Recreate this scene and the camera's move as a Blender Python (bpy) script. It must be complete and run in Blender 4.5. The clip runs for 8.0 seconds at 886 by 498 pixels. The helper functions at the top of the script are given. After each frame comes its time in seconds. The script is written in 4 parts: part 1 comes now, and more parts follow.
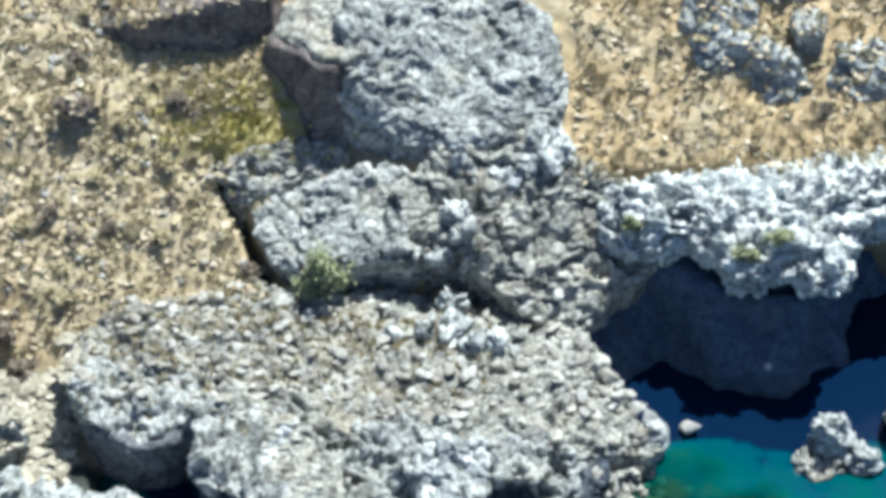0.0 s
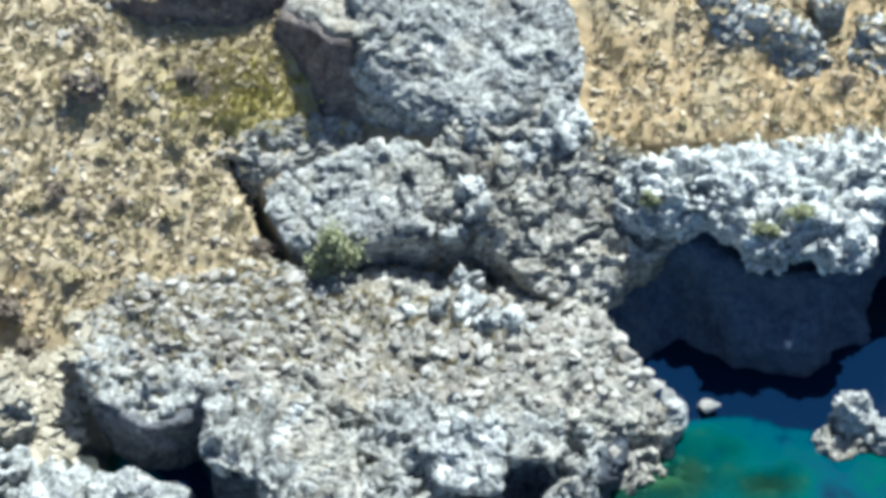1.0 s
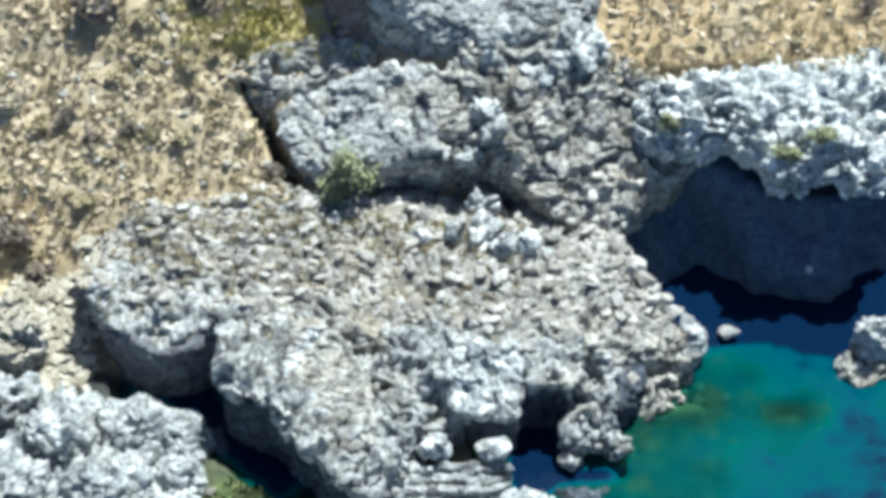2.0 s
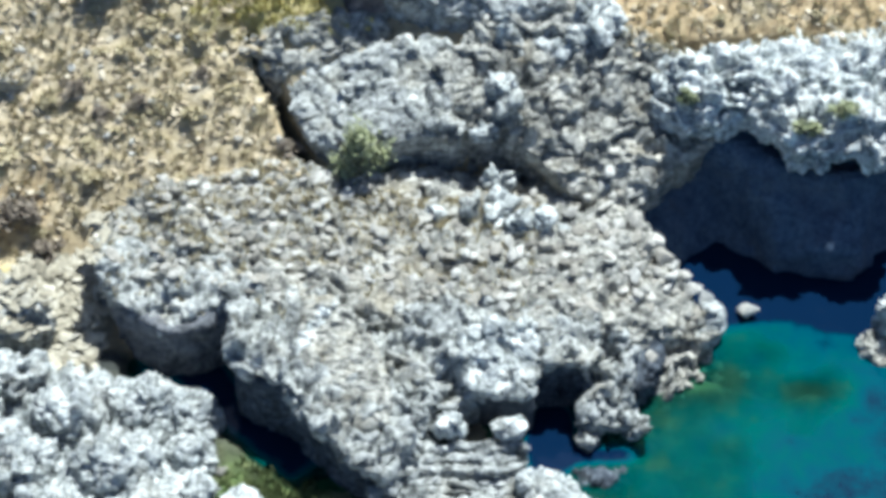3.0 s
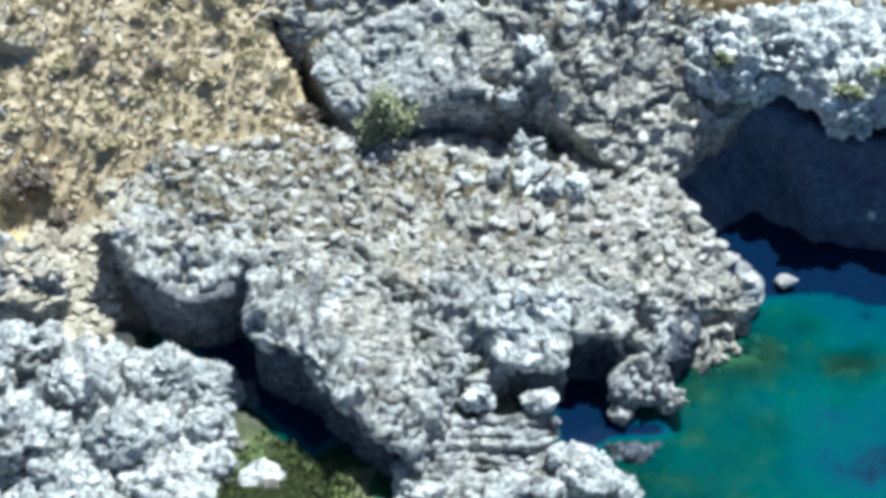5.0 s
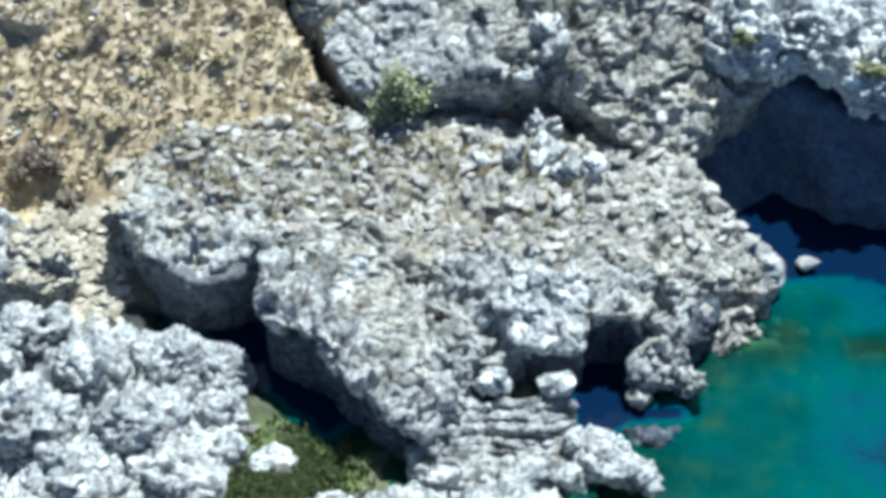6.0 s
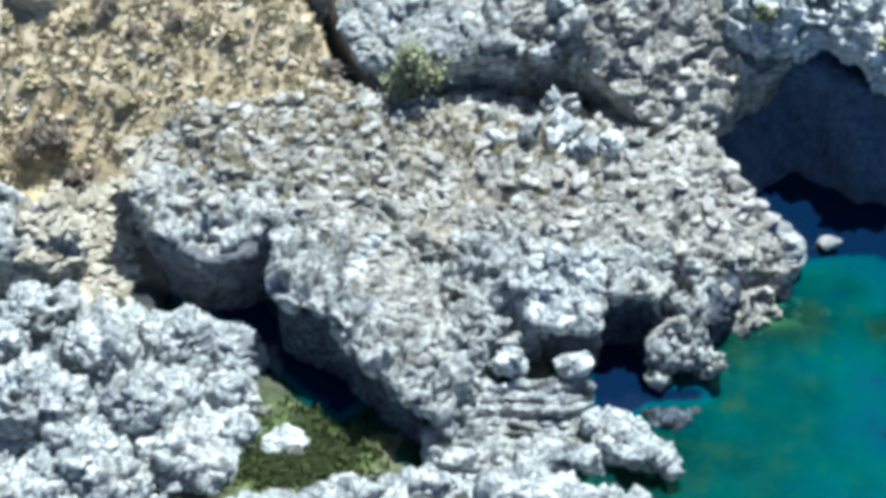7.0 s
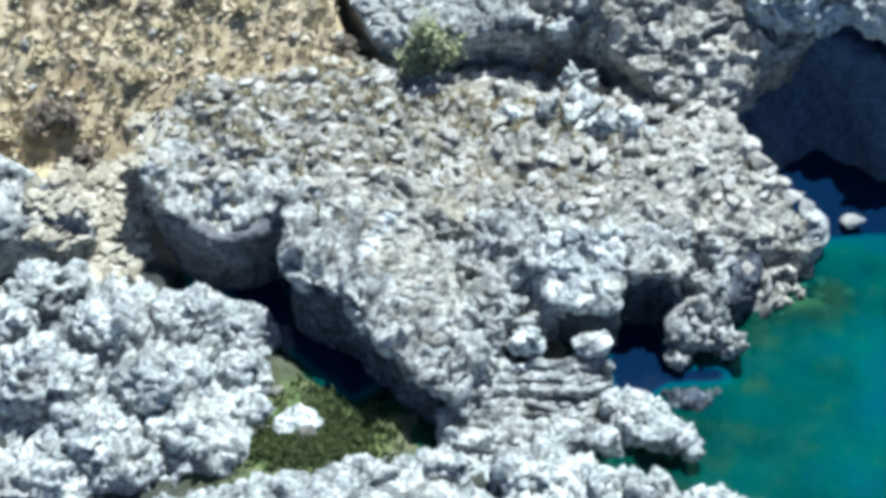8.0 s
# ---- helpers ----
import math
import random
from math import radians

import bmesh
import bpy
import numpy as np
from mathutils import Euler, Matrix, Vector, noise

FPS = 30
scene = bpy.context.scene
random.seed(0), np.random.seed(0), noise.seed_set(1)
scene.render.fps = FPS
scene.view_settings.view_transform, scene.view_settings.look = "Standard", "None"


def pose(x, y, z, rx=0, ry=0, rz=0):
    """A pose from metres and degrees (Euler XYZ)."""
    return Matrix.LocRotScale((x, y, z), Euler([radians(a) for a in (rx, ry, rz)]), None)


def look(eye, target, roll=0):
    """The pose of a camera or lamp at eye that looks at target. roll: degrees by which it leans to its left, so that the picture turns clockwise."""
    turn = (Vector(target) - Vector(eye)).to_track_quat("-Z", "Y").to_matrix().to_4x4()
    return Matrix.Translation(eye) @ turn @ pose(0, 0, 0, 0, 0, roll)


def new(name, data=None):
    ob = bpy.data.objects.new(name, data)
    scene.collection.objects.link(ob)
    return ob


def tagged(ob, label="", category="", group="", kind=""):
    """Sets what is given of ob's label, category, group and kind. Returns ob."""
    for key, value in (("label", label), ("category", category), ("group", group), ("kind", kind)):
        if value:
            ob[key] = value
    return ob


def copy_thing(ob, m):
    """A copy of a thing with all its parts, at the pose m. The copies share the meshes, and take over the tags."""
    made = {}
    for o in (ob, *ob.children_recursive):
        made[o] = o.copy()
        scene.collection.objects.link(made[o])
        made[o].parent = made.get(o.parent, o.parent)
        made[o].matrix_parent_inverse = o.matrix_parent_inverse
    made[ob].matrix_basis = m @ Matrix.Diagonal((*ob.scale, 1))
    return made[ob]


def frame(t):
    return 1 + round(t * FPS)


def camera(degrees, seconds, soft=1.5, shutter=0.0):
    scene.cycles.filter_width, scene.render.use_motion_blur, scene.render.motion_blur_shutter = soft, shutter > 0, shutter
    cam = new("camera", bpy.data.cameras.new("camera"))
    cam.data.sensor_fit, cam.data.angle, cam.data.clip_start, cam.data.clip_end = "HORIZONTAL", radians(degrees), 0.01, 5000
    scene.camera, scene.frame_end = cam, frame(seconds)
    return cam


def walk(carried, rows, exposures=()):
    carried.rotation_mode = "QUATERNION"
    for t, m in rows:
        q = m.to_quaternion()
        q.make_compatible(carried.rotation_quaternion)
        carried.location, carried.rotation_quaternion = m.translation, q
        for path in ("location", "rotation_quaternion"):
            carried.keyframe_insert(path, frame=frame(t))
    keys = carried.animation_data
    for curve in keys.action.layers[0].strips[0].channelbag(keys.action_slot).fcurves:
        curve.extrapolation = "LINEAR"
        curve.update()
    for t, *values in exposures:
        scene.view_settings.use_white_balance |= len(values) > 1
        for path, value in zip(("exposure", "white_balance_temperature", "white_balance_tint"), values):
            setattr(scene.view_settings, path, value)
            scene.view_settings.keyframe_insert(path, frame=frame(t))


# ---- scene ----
# ---------- camera and its flight ----------
cam = camera(22.0, 8.0, soft=4.6)
# seconds, x, y, z, turn about x, y, z: a drone that sinks and closes in while its camera tilts down and levels off
ROWS = [
    (0.0, 0.000, 0.000, 51.500, 48.000, 0.000, 0.000),
    (0.5, -0.075, 0.253, 50.955, 48.154, 0.113, 0.058),
    (1.0, -0.151, 0.505, 50.410, 47.792, 0.231, 0.122),
    (1.5, -0.226, 0.758, 49.866, 47.158, 0.312, 0.203),
    (2.0, -0.301, 1.010, 49.321, 46.273, 0.447, 0.285),
    (2.2, -0.331, 1.111, 49.103, 45.966, 0.483, 0.322),
    (3.5, -0.527, 1.768, 47.686, 46.129, 0.694, 0.553),
    (4.0, -0.603, 2.020, 47.141, 46.150, 0.781, 0.615),
    (4.5, -0.678, 2.273, 46.597, 46.096, 0.823, 0.730),
    (6.0, -0.904, 3.030, 44.962, 45.964, 1.050, 1.033),
    (6.5, -0.979, 3.283, 44.417, 45.916, 1.118, 1.151),
    (7.0, -1.055, 3.535, 43.872, 45.834, 1.207, 1.245),
    (7.5, -1.130, 3.788, 43.328, 45.777, 1.290, 1.376),
    (8.0, -1.205, 4.040, 42.783, 45.697, 1.380, 1.473),
]
walk(cam, [(t, pose(*row)) for t, *row in ROWS], exposures=[(0.0, 1.03, 6000, 4), (8.0, 1.0, 5700, 4)])

# ---------- sky and sun ----------
SUN_TO = Vector((0.22, 0.39, 0.893)).normalized()
sun_data = bpy.data.lights.new("sun", "SUN")
sun_data.energy, sun_data.angle, sun_data.color = 4.6, radians(0.55), (1.0, 0.975, 0.93)
sun = new("sun", sun_data)
sun.matrix_world = look((60, 70, 100), Vector((60, 70, 100)) - SUN_TO)
world = bpy.data.worlds.new("sky")
scene.world = world
world.use_nodes = True
sky = world.node_tree.nodes.new("ShaderNodeTexSky")
sky.sky_type, sky.sun_disc = "NISHITA", False
sky.sun_elevation = math.asin(SUN_TO.z)
sky.sun_rotation = math.atan2(SUN_TO.x, SUN_TO.y)
sky.air_density, sky.dust_density, sky.ozone_density, sky.altitude = 0.5, 0.6, 1.6, 50
back = world.node_tree.nodes["Background"]
back.inputs["Strength"].default_value = 0.08
world.node_tree.links.new(sky.outputs["Color"], back.inputs["Color"])


# ---------- noise on arrays of points ----------
def hashed(i, j, k, seed):
    h = (i * 374761393 + j * 668265263 + k * 2147483647 + seed * 1274126177) & 0xFFFFFFFF
    h = ((h ^ (h >> 13)) * 1274126177) & 0xFFFFFFFF
    h = ((h ^ (h >> 16)) * 2246822519) & 0xFFFFFFFF
    return ((h ^ (h >> 15)) & 0xFFFF) / 65535.0


def vnoise(p, seed=0):
    """Smooth value noise of points (n, 3), -1 to 1."""
    cell = np.floor(p).astype(np.int64)
    f = p - cell
    f = f * f * f * (f * (f * 6 - 15) + 10)
    total = np.zeros(len(p))
    for a in (0, 1):
        for b in (0, 1):
            for c in (0, 1):
                w = (f[:, 0] if a else 1 - f[:, 0]) * (f[:, 1] if b else 1 - f[:, 1]) * (f[:, 2] if c else 1 - f[:, 2])
                total += w * hashed(cell[:, 0] + a, cell[:, 1] + b, cell[:, 2] + c, seed)
    return total * 2 - 1


def fbm(p, octaves=4, seed=0):
    total, gain = np.zeros(len(p)), 0.5
    for n in range(octaves):
        total += gain * vnoise(p * 2.03**n + 17.3 * n, seed + n)
        gain *= 0.5
    return total


def ridged(p, octaves=3, seed=0):
    total, gain = np.zeros(len(p)), 0.55
    for n in range(octaves):
        total += gain * (1 - 2 * np.abs(vnoise(p * 2.1**n + 9.1 * n, seed + n)))
        gain *= 0.5
    return total


def worley(p, seed=0):
    """Distances to the nearest and second nearest cell point, a random number of the nearest cell, and a random slant across that cell."""
    cell = np.floor(p).astype(np.int64)
    one, two, mark, best = np.full(len(p), 9.0), np.full(len(p), 9.0), np.zeros(len(p)), p * 0
    for a in (-1, 0, 1):
        for b in (-1, 0, 1):
            for c in (-1, 0, 1):
                i, j, k = cell[:, 0] + a, cell[:, 1] + b, cell[:, 2] + c
                spot = np.stack([i + hashed(i, j, k, seed), j + hashed(i, j, k, seed + 1), k + hashed(i, j, k, seed + 2)], 1)
                d = np.sqrt(((spot - p) ** 2).sum(1))
                near = d < one
                two = np.where(near, one, np.minimum(two, d))
                mark = np.where(near, hashed(i, j, k, seed + 3), mark)
                best = np.where(near[:, None], spot, best)
                one = np.where(near, d, one)
    lean = np.stack([np.sin(mark * 91.7), np.cos(mark * 57.3), np.sin(mark * 33.1 + 1)], 1)
    return one, two, mark, ((p - best) * lean).sum(1)


def smooth(a, b, v):
    s = np.clip((v - a) / (b - a), 0, 1)
    return s * s * (3 - 2 * s)


# ---------- materials ----------
def shader(name):
    m = bpy.data.materials.new(name)
    m.use_nodes = True
    return m, m.node_tree.nodes, m.node_tree.links, m.node_tree.nodes["Principled BSDF"]


def ramp(nodes, links, source, stops):
    r = nodes.new("ShaderNodeValToRGB")
    while len(r.color_ramp.elements) < len(stops):
        r.color_ramp.elements.new(0.5)
    for e, (at, colour) in zip(r.color_ramp.elements, stops):
        e.position, e.color = at, (*colour, 1)
    links.new(source, r.inputs["Fac"])
    return r.outputs["Color"]


def noise_of(nodes, links, where, scale, detail=4.0, rough=0.6, stretch=None):
    n = nodes.new("ShaderNodeTexNoise")
    n.inputs["Scale"].default_value, n.inputs["Detail"].default_value, n.inputs["Roughness"].default_value = scale, detail, rough
    if stretch:
        m = nodes.new("ShaderNodeMapping")
        m.inputs["Scale"].default_value = stretch
        links.new(where, m.inputs["Vector"])
        where = m.outputs["Vector"]
    links.new(where, n.inputs["Vector"])
    return n.outputs["Fac"]


def mixed(nodes, links, fac, a, b, kind="MIX"):
    m = nodes.new("ShaderNodeMix")
    m.data_type, m.blend_type = "RGBA", kind
    for socket, v in ((m.inputs[0], fac), (m.inputs[6], a), (m.inputs[7], b)):
        if isinstance(v, (int, float)):
            socket.default_value = v
        elif isinstance(v, tuple):
            socket.default_value = (*v, 1)
        else:
            links.new(v, socket)
    return m.outputs[2]


def bumped(nodes, links, bsdf, height, strength, distance):
    b = nodes.new("ShaderNodeBump")
    b.inputs["Strength"].default_value, b.inputs["Distance"].default_value = strength, distance
    links.new(height, b.inputs["Height"])
    links.new(b.outputs["Normal"], bsdf.inputs["Normal"])


def rock_material(name, dark, mid, pale, tint, tint_amount=0.35, strokes=1.0, relief=0.75):
    """Weathered limestone: pale bare stone, grey lichen crust in blotches, dark lines drawn in for crevice shade, and a
    warm stain here and there.
    """
    m, nodes, links, bsdf = shader(name)
    where = nodes.new("ShaderNodeNewGeometry").outputs["Position"]
    blotch = noise_of(nodes, links, where, 2.1, 7, 0.72)
    colour = ramp(nodes, links, blotch, [(0.38, dark), (0.48, mid), (0.58, pale)])
    fine = noise_of(nodes, links, where, 6.5, 4, 0.7)
    grain = ramp(nodes, links, fine, [(0.32, (0.55, 0.56, 0.58)), (0.5, (0.95, 0.95, 0.95)), (0.68, (1.25, 1.24, 1.2))])
    colour = mixed(nodes, links, 1.0, colour, grain, "MULTIPLY")
    broad = ramp(nodes, links, noise_of(nodes, links, where, 0.8, 3, 0.55), [(0.38, (0.78, 0.79, 0.8)), (0.62, (1.18, 1.18, 1.17))])
    colour = mixed(nodes, links, strokes, colour, broad, "MULTIPLY")
    height = noise_of(nodes, links, where, 9.0, 6, 0.7)
    # two sets of dark lines painted as crevice shade, one set of pale strokes
    for scale, detail, width, tone in ((1.9, 3.0, 0.03, 0.45), (3.3, 2.0, 0.028, 0.58), (2.6, 2.0, 0.022, 1.25)):
        away = nodes.new("ShaderNodeMath")
        away.operation, away.inputs[1].default_value = "SUBTRACT", 0.5
        links.new(noise_of(nodes, links, where, scale, detail, 0.55, (1.0, 1.0, 1.25)), away.inputs[0])
        line = nodes.new("ShaderNodeMath")
        line.operation = "ABSOLUTE"
        links.new(away.outputs[0], line.inputs[0])
        stroke = ramp(nodes, links, line.outputs[0], [(0.0, (tone, tone, tone)), (width * 0.4, (tone, tone, tone)), (width, (1, 1, 1))])
        colour = mixed(nodes, links, strokes, colour, stroke, "MULTIPLY")
        if tone < 1:
            height = mixed(nodes, links, 0.5, height, stroke, "MULTIPLY")
    stain = ramp(nodes, links, noise_of(nodes, links, where, 0.55, 4, 0.6), [(0.52, (0, 0, 0)), (0.66, (1, 1, 1))])
    amount = nodes.new("ShaderNodeMath")
    amount.operation = "MULTIPLY"
    amount.inputs[1].default_value = tint_amount
    links.new(stain, amount.inputs[0])
    colour = mixed(nodes, links, amount.outputs[0], colour, tint)
    links.new(colour, bsdf.inputs["Base Color"])
    bsdf.inputs["Roughness"].default_value, bsdf.inputs["Specular IOR Level"].default_value = 0.9, 0.25
    bumped(nodes, links, bsdf, height, relief, 0.07)
    return m


LIMESTONE = rock_material("limestone", (0.165, 0.176, 0.17), (0.36, 0.375, 0.36), (0.475, 0.49, 0.472), (0.32, 0.285, 0.205))
BLEACHED = rock_material("bleached_limestone", (0.225, 0.245, 0.242), (0.43, 0.456, 0.446), (0.54, 0.563, 0.55), (0.33, 0.305, 0.24), 0.25)
WARMSTONE = rock_material("warm_limestone", (0.165, 0.165, 0.15), (0.35, 0.346, 0.31), (0.455, 0.45, 0.408), (0.31, 0.265, 0.175), 0.4)
WHITESTONE = rock_material("white_limestone", (0.30, 0.332, 0.328), (0.56, 0.598, 0.588), (0.71, 0.735, 0.715), (0.42, 0.39, 0.31), 0.2)
# the wet wash rock, and shade painted onto the headland's nose foot and cleft
DARKROCK = rock_material("wet_and_shaded_rock", (0.034, 0.042, 0.054), (0.062, 0.076, 0.096), (0.11, 0.128, 0.15), (0.10, 0.10, 0.08), 0.3)
# limestone darkened in colour for walls that stand in shade
GREYSHADEROCK = rock_material("grey_shaded_limestone", (0.062, 0.068, 0.078), (0.108, 0.116, 0.128), (0.165, 0.175, 0.19), (0.16, 0.15, 0.13), 0.3, 0.3, 0.4)
# limestone with the cave's blue shade painted into its colour
SHADEROCK = rock_material("blue_shaded_limestone", (0.045, 0.072, 0.116), (0.062, 0.095, 0.145), (0.08, 0.118, 0.172), (0.11, 0.12, 0.15), 0.3, 0.12, 0.12)
TANROCK = rock_material("tan_rock", (0.24, 0.215, 0.165), (0.34, 0.31, 0.245), (0.42, 0.39, 0.32), (0.36, 0.31, 0.22), 0.3, 0.3)
# brown boulders, and the shade painted onto the great boulder's flank
BROWN_AND_SHADE = rock_material("brown_and_shaded_rock", (0.10, 0.088, 0.086), (0.16, 0.14, 0.135), (0.24, 0.21, 0.195), (0.22, 0.17, 0.13), 0.4, 0.4)


def ground_material():
    m, nodes, links, bsdf = shader("hillside_ground")
    where = nodes.new("ShaderNodeNewGeometry").outputs["Position"]
    cover = nodes.new("ShaderNodeAttribute")
    cover.attribute_name = "cover"
    split = nodes.new("ShaderNodeSeparateColor")
    links.new(cover.outputs["Color"], split.inputs["Color"])
    soil = ramp(nodes, links, noise_of(nodes, links, where, 2.2, 6, 0.7),
                [(0.34, (0.32, 0.262, 0.158)), (0.48, (0.43, 0.357, 0.225)), (0.62, (0.53, 0.455, 0.315))])
    dry = ramp(nodes, links, noise_of(nodes, links, where, 3.5, 5, 0.7),
               [(0.34, (0.33, 0.24, 0.13)), (0.5, (0.45, 0.34, 0.19)), (0.64, (0.55, 0.435, 0.27))])
    lush = ramp(nodes, links, noise_of(nodes, links, where, 4.0, 5, 0.7),
                [(0.36, (0.24, 0.215, 0.06)), (0.5, (0.42, 0.37, 0.125)), (0.64, (0.54, 0.48, 0.23))])
    # bed also darkens the gully and the crack, in place of their shade
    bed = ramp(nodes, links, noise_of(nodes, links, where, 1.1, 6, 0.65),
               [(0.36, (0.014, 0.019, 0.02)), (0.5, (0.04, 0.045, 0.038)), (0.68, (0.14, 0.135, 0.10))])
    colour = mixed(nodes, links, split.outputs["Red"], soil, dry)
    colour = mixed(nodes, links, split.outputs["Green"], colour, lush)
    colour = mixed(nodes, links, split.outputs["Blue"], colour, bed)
    damp = ramp(nodes, links, noise_of(nodes, links, where, 3.0, 6, 0.7),
                [(0.36, (0.03, 0.055, 0.014)), (0.5, (0.08, 0.125, 0.035)), (0.64, (0.17, 0.205, 0.07))])
    colour = mixed(nodes, links, cover.outputs["Alpha"], colour, damp)
    links.new(colour, bsdf.inputs["Base Color"])
    bsdf.inputs["Roughness"].default_value = 0.95
    bumped(nodes, links, bsdf, noise_of(nodes, links, where, 7.0, 6, 0.7), 0.8, 0.08)
    return m


def water_material():
    """Clear sea: green over the shallows and navy over the deep, which also stands in for shade, under a faintly
    rippled face; the bed shows through in the shallows.
    """
    m, nodes, links, bsdf = shader("sea_water")
    where = nodes.new("ShaderNodeNewGeometry").outputs["Position"]
    deep = nodes.new("ShaderNodeAttribute")
    deep.attribute_name = "depth"
    wander = noise_of(nodes, links, where, 0.75, 7, 0.7)
    add = nodes.new("ShaderNodeMath")
    add.operation = "MULTIPLY_ADD"
    add.inputs[1].default_value, add.inputs[2].default_value = 0.95, -0.47
    links.new(wander, add.inputs[0])
    both = nodes.new("ShaderNodeMath")
    links.new(add.outputs[0], both.inputs[0])
    links.new(deep.outputs["Fac"], both.inputs[1])
    body = ramp(nodes, links, both.outputs[0],
                [(0.02, (0.02, 0.10, 0.06)), (0.2, (0.000, 0.078, 0.066)), (0.45, (0.000, 0.055, 0.081)), (0.66, (0.002, 0.011, 0.034))])
    links.new(body, bsdf.inputs["Base Color"])
    bsdf.inputs["Roughness"].default_value, bsdf.inputs["IOR"].default_value = 0.08, 1.33
    clear = nodes.new("ShaderNodeBsdfTransparent")
    clear.inputs["Color"].default_value = (0.34, 0.66, 0.55, 1)
    mix = nodes.new("ShaderNodeMixShader")
    links.new(ramp(nodes, links, deep.outputs["Fac"], [(0.0, (0.15, 0.15, 0.15)), (0.12, (0.35, 0.35, 0.35)), (0.32, (0.85, 0.85, 0.85)), (0.6, (0.97, 0.97, 0.97))]), mix.inputs["Fac"])
    links.new(clear.outputs[0], mix.inputs[1])
    links.new(bsdf.outputs[0], mix.inputs[2])
    links.new(mix.outputs[0], nodes["Material Output"].inputs["Surface"])
    bumped(nodes, links, bsdf, noise_of(nodes, links, where, 2.0, 3, 0.5), 0.06, 0.05)
    return m


GROUND, WATER = ground_material(), water_material()


# ---------- meshes ----------
def mesh_of(name, verts, faces, material, flat=False):
    me = bpy.data.meshes.new(name)
    me.from_pydata(verts, [], faces)
    me.materials.append(material)
    me.update()
    if not flat:
        me.shade_smooth()
    return me


def hill_z(x, y):
    """The hillside, before it breaks off at the shore."""
    z = 2.2 + 0.60 * (y - 52) + 0.05 * (x + 4)
    high = np.maximum(z - 11, 0)
    return np.where(z > 11, 11 + 30 * (1 - np.exp(-high / 60)), z)


def shoals(x, y):
    """Weed-covered stones that rise in the bay, and the shelf along the headland."""
    return 1.6 * np.exp(-(((x - 9.4) / 1.0) ** 2 + ((y - 45.7) / 0.8) ** 2)) + 1.0 * np.exp(-(((x - 6.3) / 1.8) ** 2 + ((y - 45.9) / 0.7) ** 2)) + 0.6 * np.exp(-(((x - 8.2) / 0.8) ** 2 + ((y - 47.2) / 0.5) ** 2)) + 0.7 * np.exp(-(((x - 12.0) / 1.6) ** 2 + ((y - 47.0) / 0.8) ** 2))


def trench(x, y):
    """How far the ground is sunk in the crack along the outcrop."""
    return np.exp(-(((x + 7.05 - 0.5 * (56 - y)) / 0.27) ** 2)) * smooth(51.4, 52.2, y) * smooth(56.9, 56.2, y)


def ground_z(x, y):
    east = smooth(3.4, 4.8, x)
    shore = 49.6 + 5.7 * east + 0.8 * smooth(-9, -13, x)
    land = smooth(-0.6 + 0.4 * east, 1.1 - 0.75 * east, y - shore)
    bed = 0.14 - 1.1 * smooth(-0.5, 4.2, x) - 1.3 * smooth(5.0, 11.0, x) - 9 * smooth(37, 0, y) - 5 * smooth(14, 60, x)
    bed = np.maximum(bed, -14) + 0.5 * smooth(46.5, 49.0, y) * smooth(-9.5, -11.5, x) + shoals(x, y)
    # sunk before the cave, so that navy water carries the cliff's shade
    bed = bed - 3.4 * smooth(47.9, 48.8, y + 0.3 * np.sin(1.3 * x)) * smooth(4.4, 6.2, x)
    # sunk in the cleft and beside the stub, which turns the water navy
    bed = bed - 6.0 * np.exp(-(((x - 1.65) / 0.62) ** 4 + ((y - 43.9) / 1.25) ** 4)) - 4.0 * np.exp(-(((x - 3.0) / 1.0) ** 4 + ((y - 43.3) / 0.3) ** 4))
    bed = bed - 1.3 * np.exp(-(((x + 0.9) / 2.3) ** 4 + ((y - 41.7) / 1.5) ** 4))
    # sunk along nose and shoulder: their shade is coloured in as navy water
    across, along = (x + 6.6) * 0.728 + (y - 44.1) * 0.685, (x + 6.6) * 0.685 - (y - 44.1) * 0.728
    bed = bed - 3.6 * np.exp(-(((across - 0.2) / 0.7) ** 4)) * smooth(-3.4, -2.6, along) * smooth(2.6, 1.6, along) - 3.0 * np.exp(-(((x + 8.9) / 1.3) ** 4 + ((y - 46.5) / 0.5) ** 4))
    hollow = smooth(50.6, 51.4, y) * smooth(53.6, 52.8, y) * smooth(-4.6, -3.8, x) * smooth(4.2, 3.2, x)
    return bed + (hill_z(x, y) - bed) * land - 1.4 * trench(x, y) - 1.5 * hollow


def graded(start, stop, step, reach):
    """Coordinates with fine steps from start to stop and ever longer ones out to reach on both sides."""
    fine = list(np.arange(start, stop + step / 2, step))
    grow, low, high, d = 1.35, [], [], step
    a, b = start, stop
    while b < stop + reach:
        d *= grow
        a, b = a - d, b + d
        low.append(a)
        high.append(b)
    return np.array(low[::-1] + fine + high)


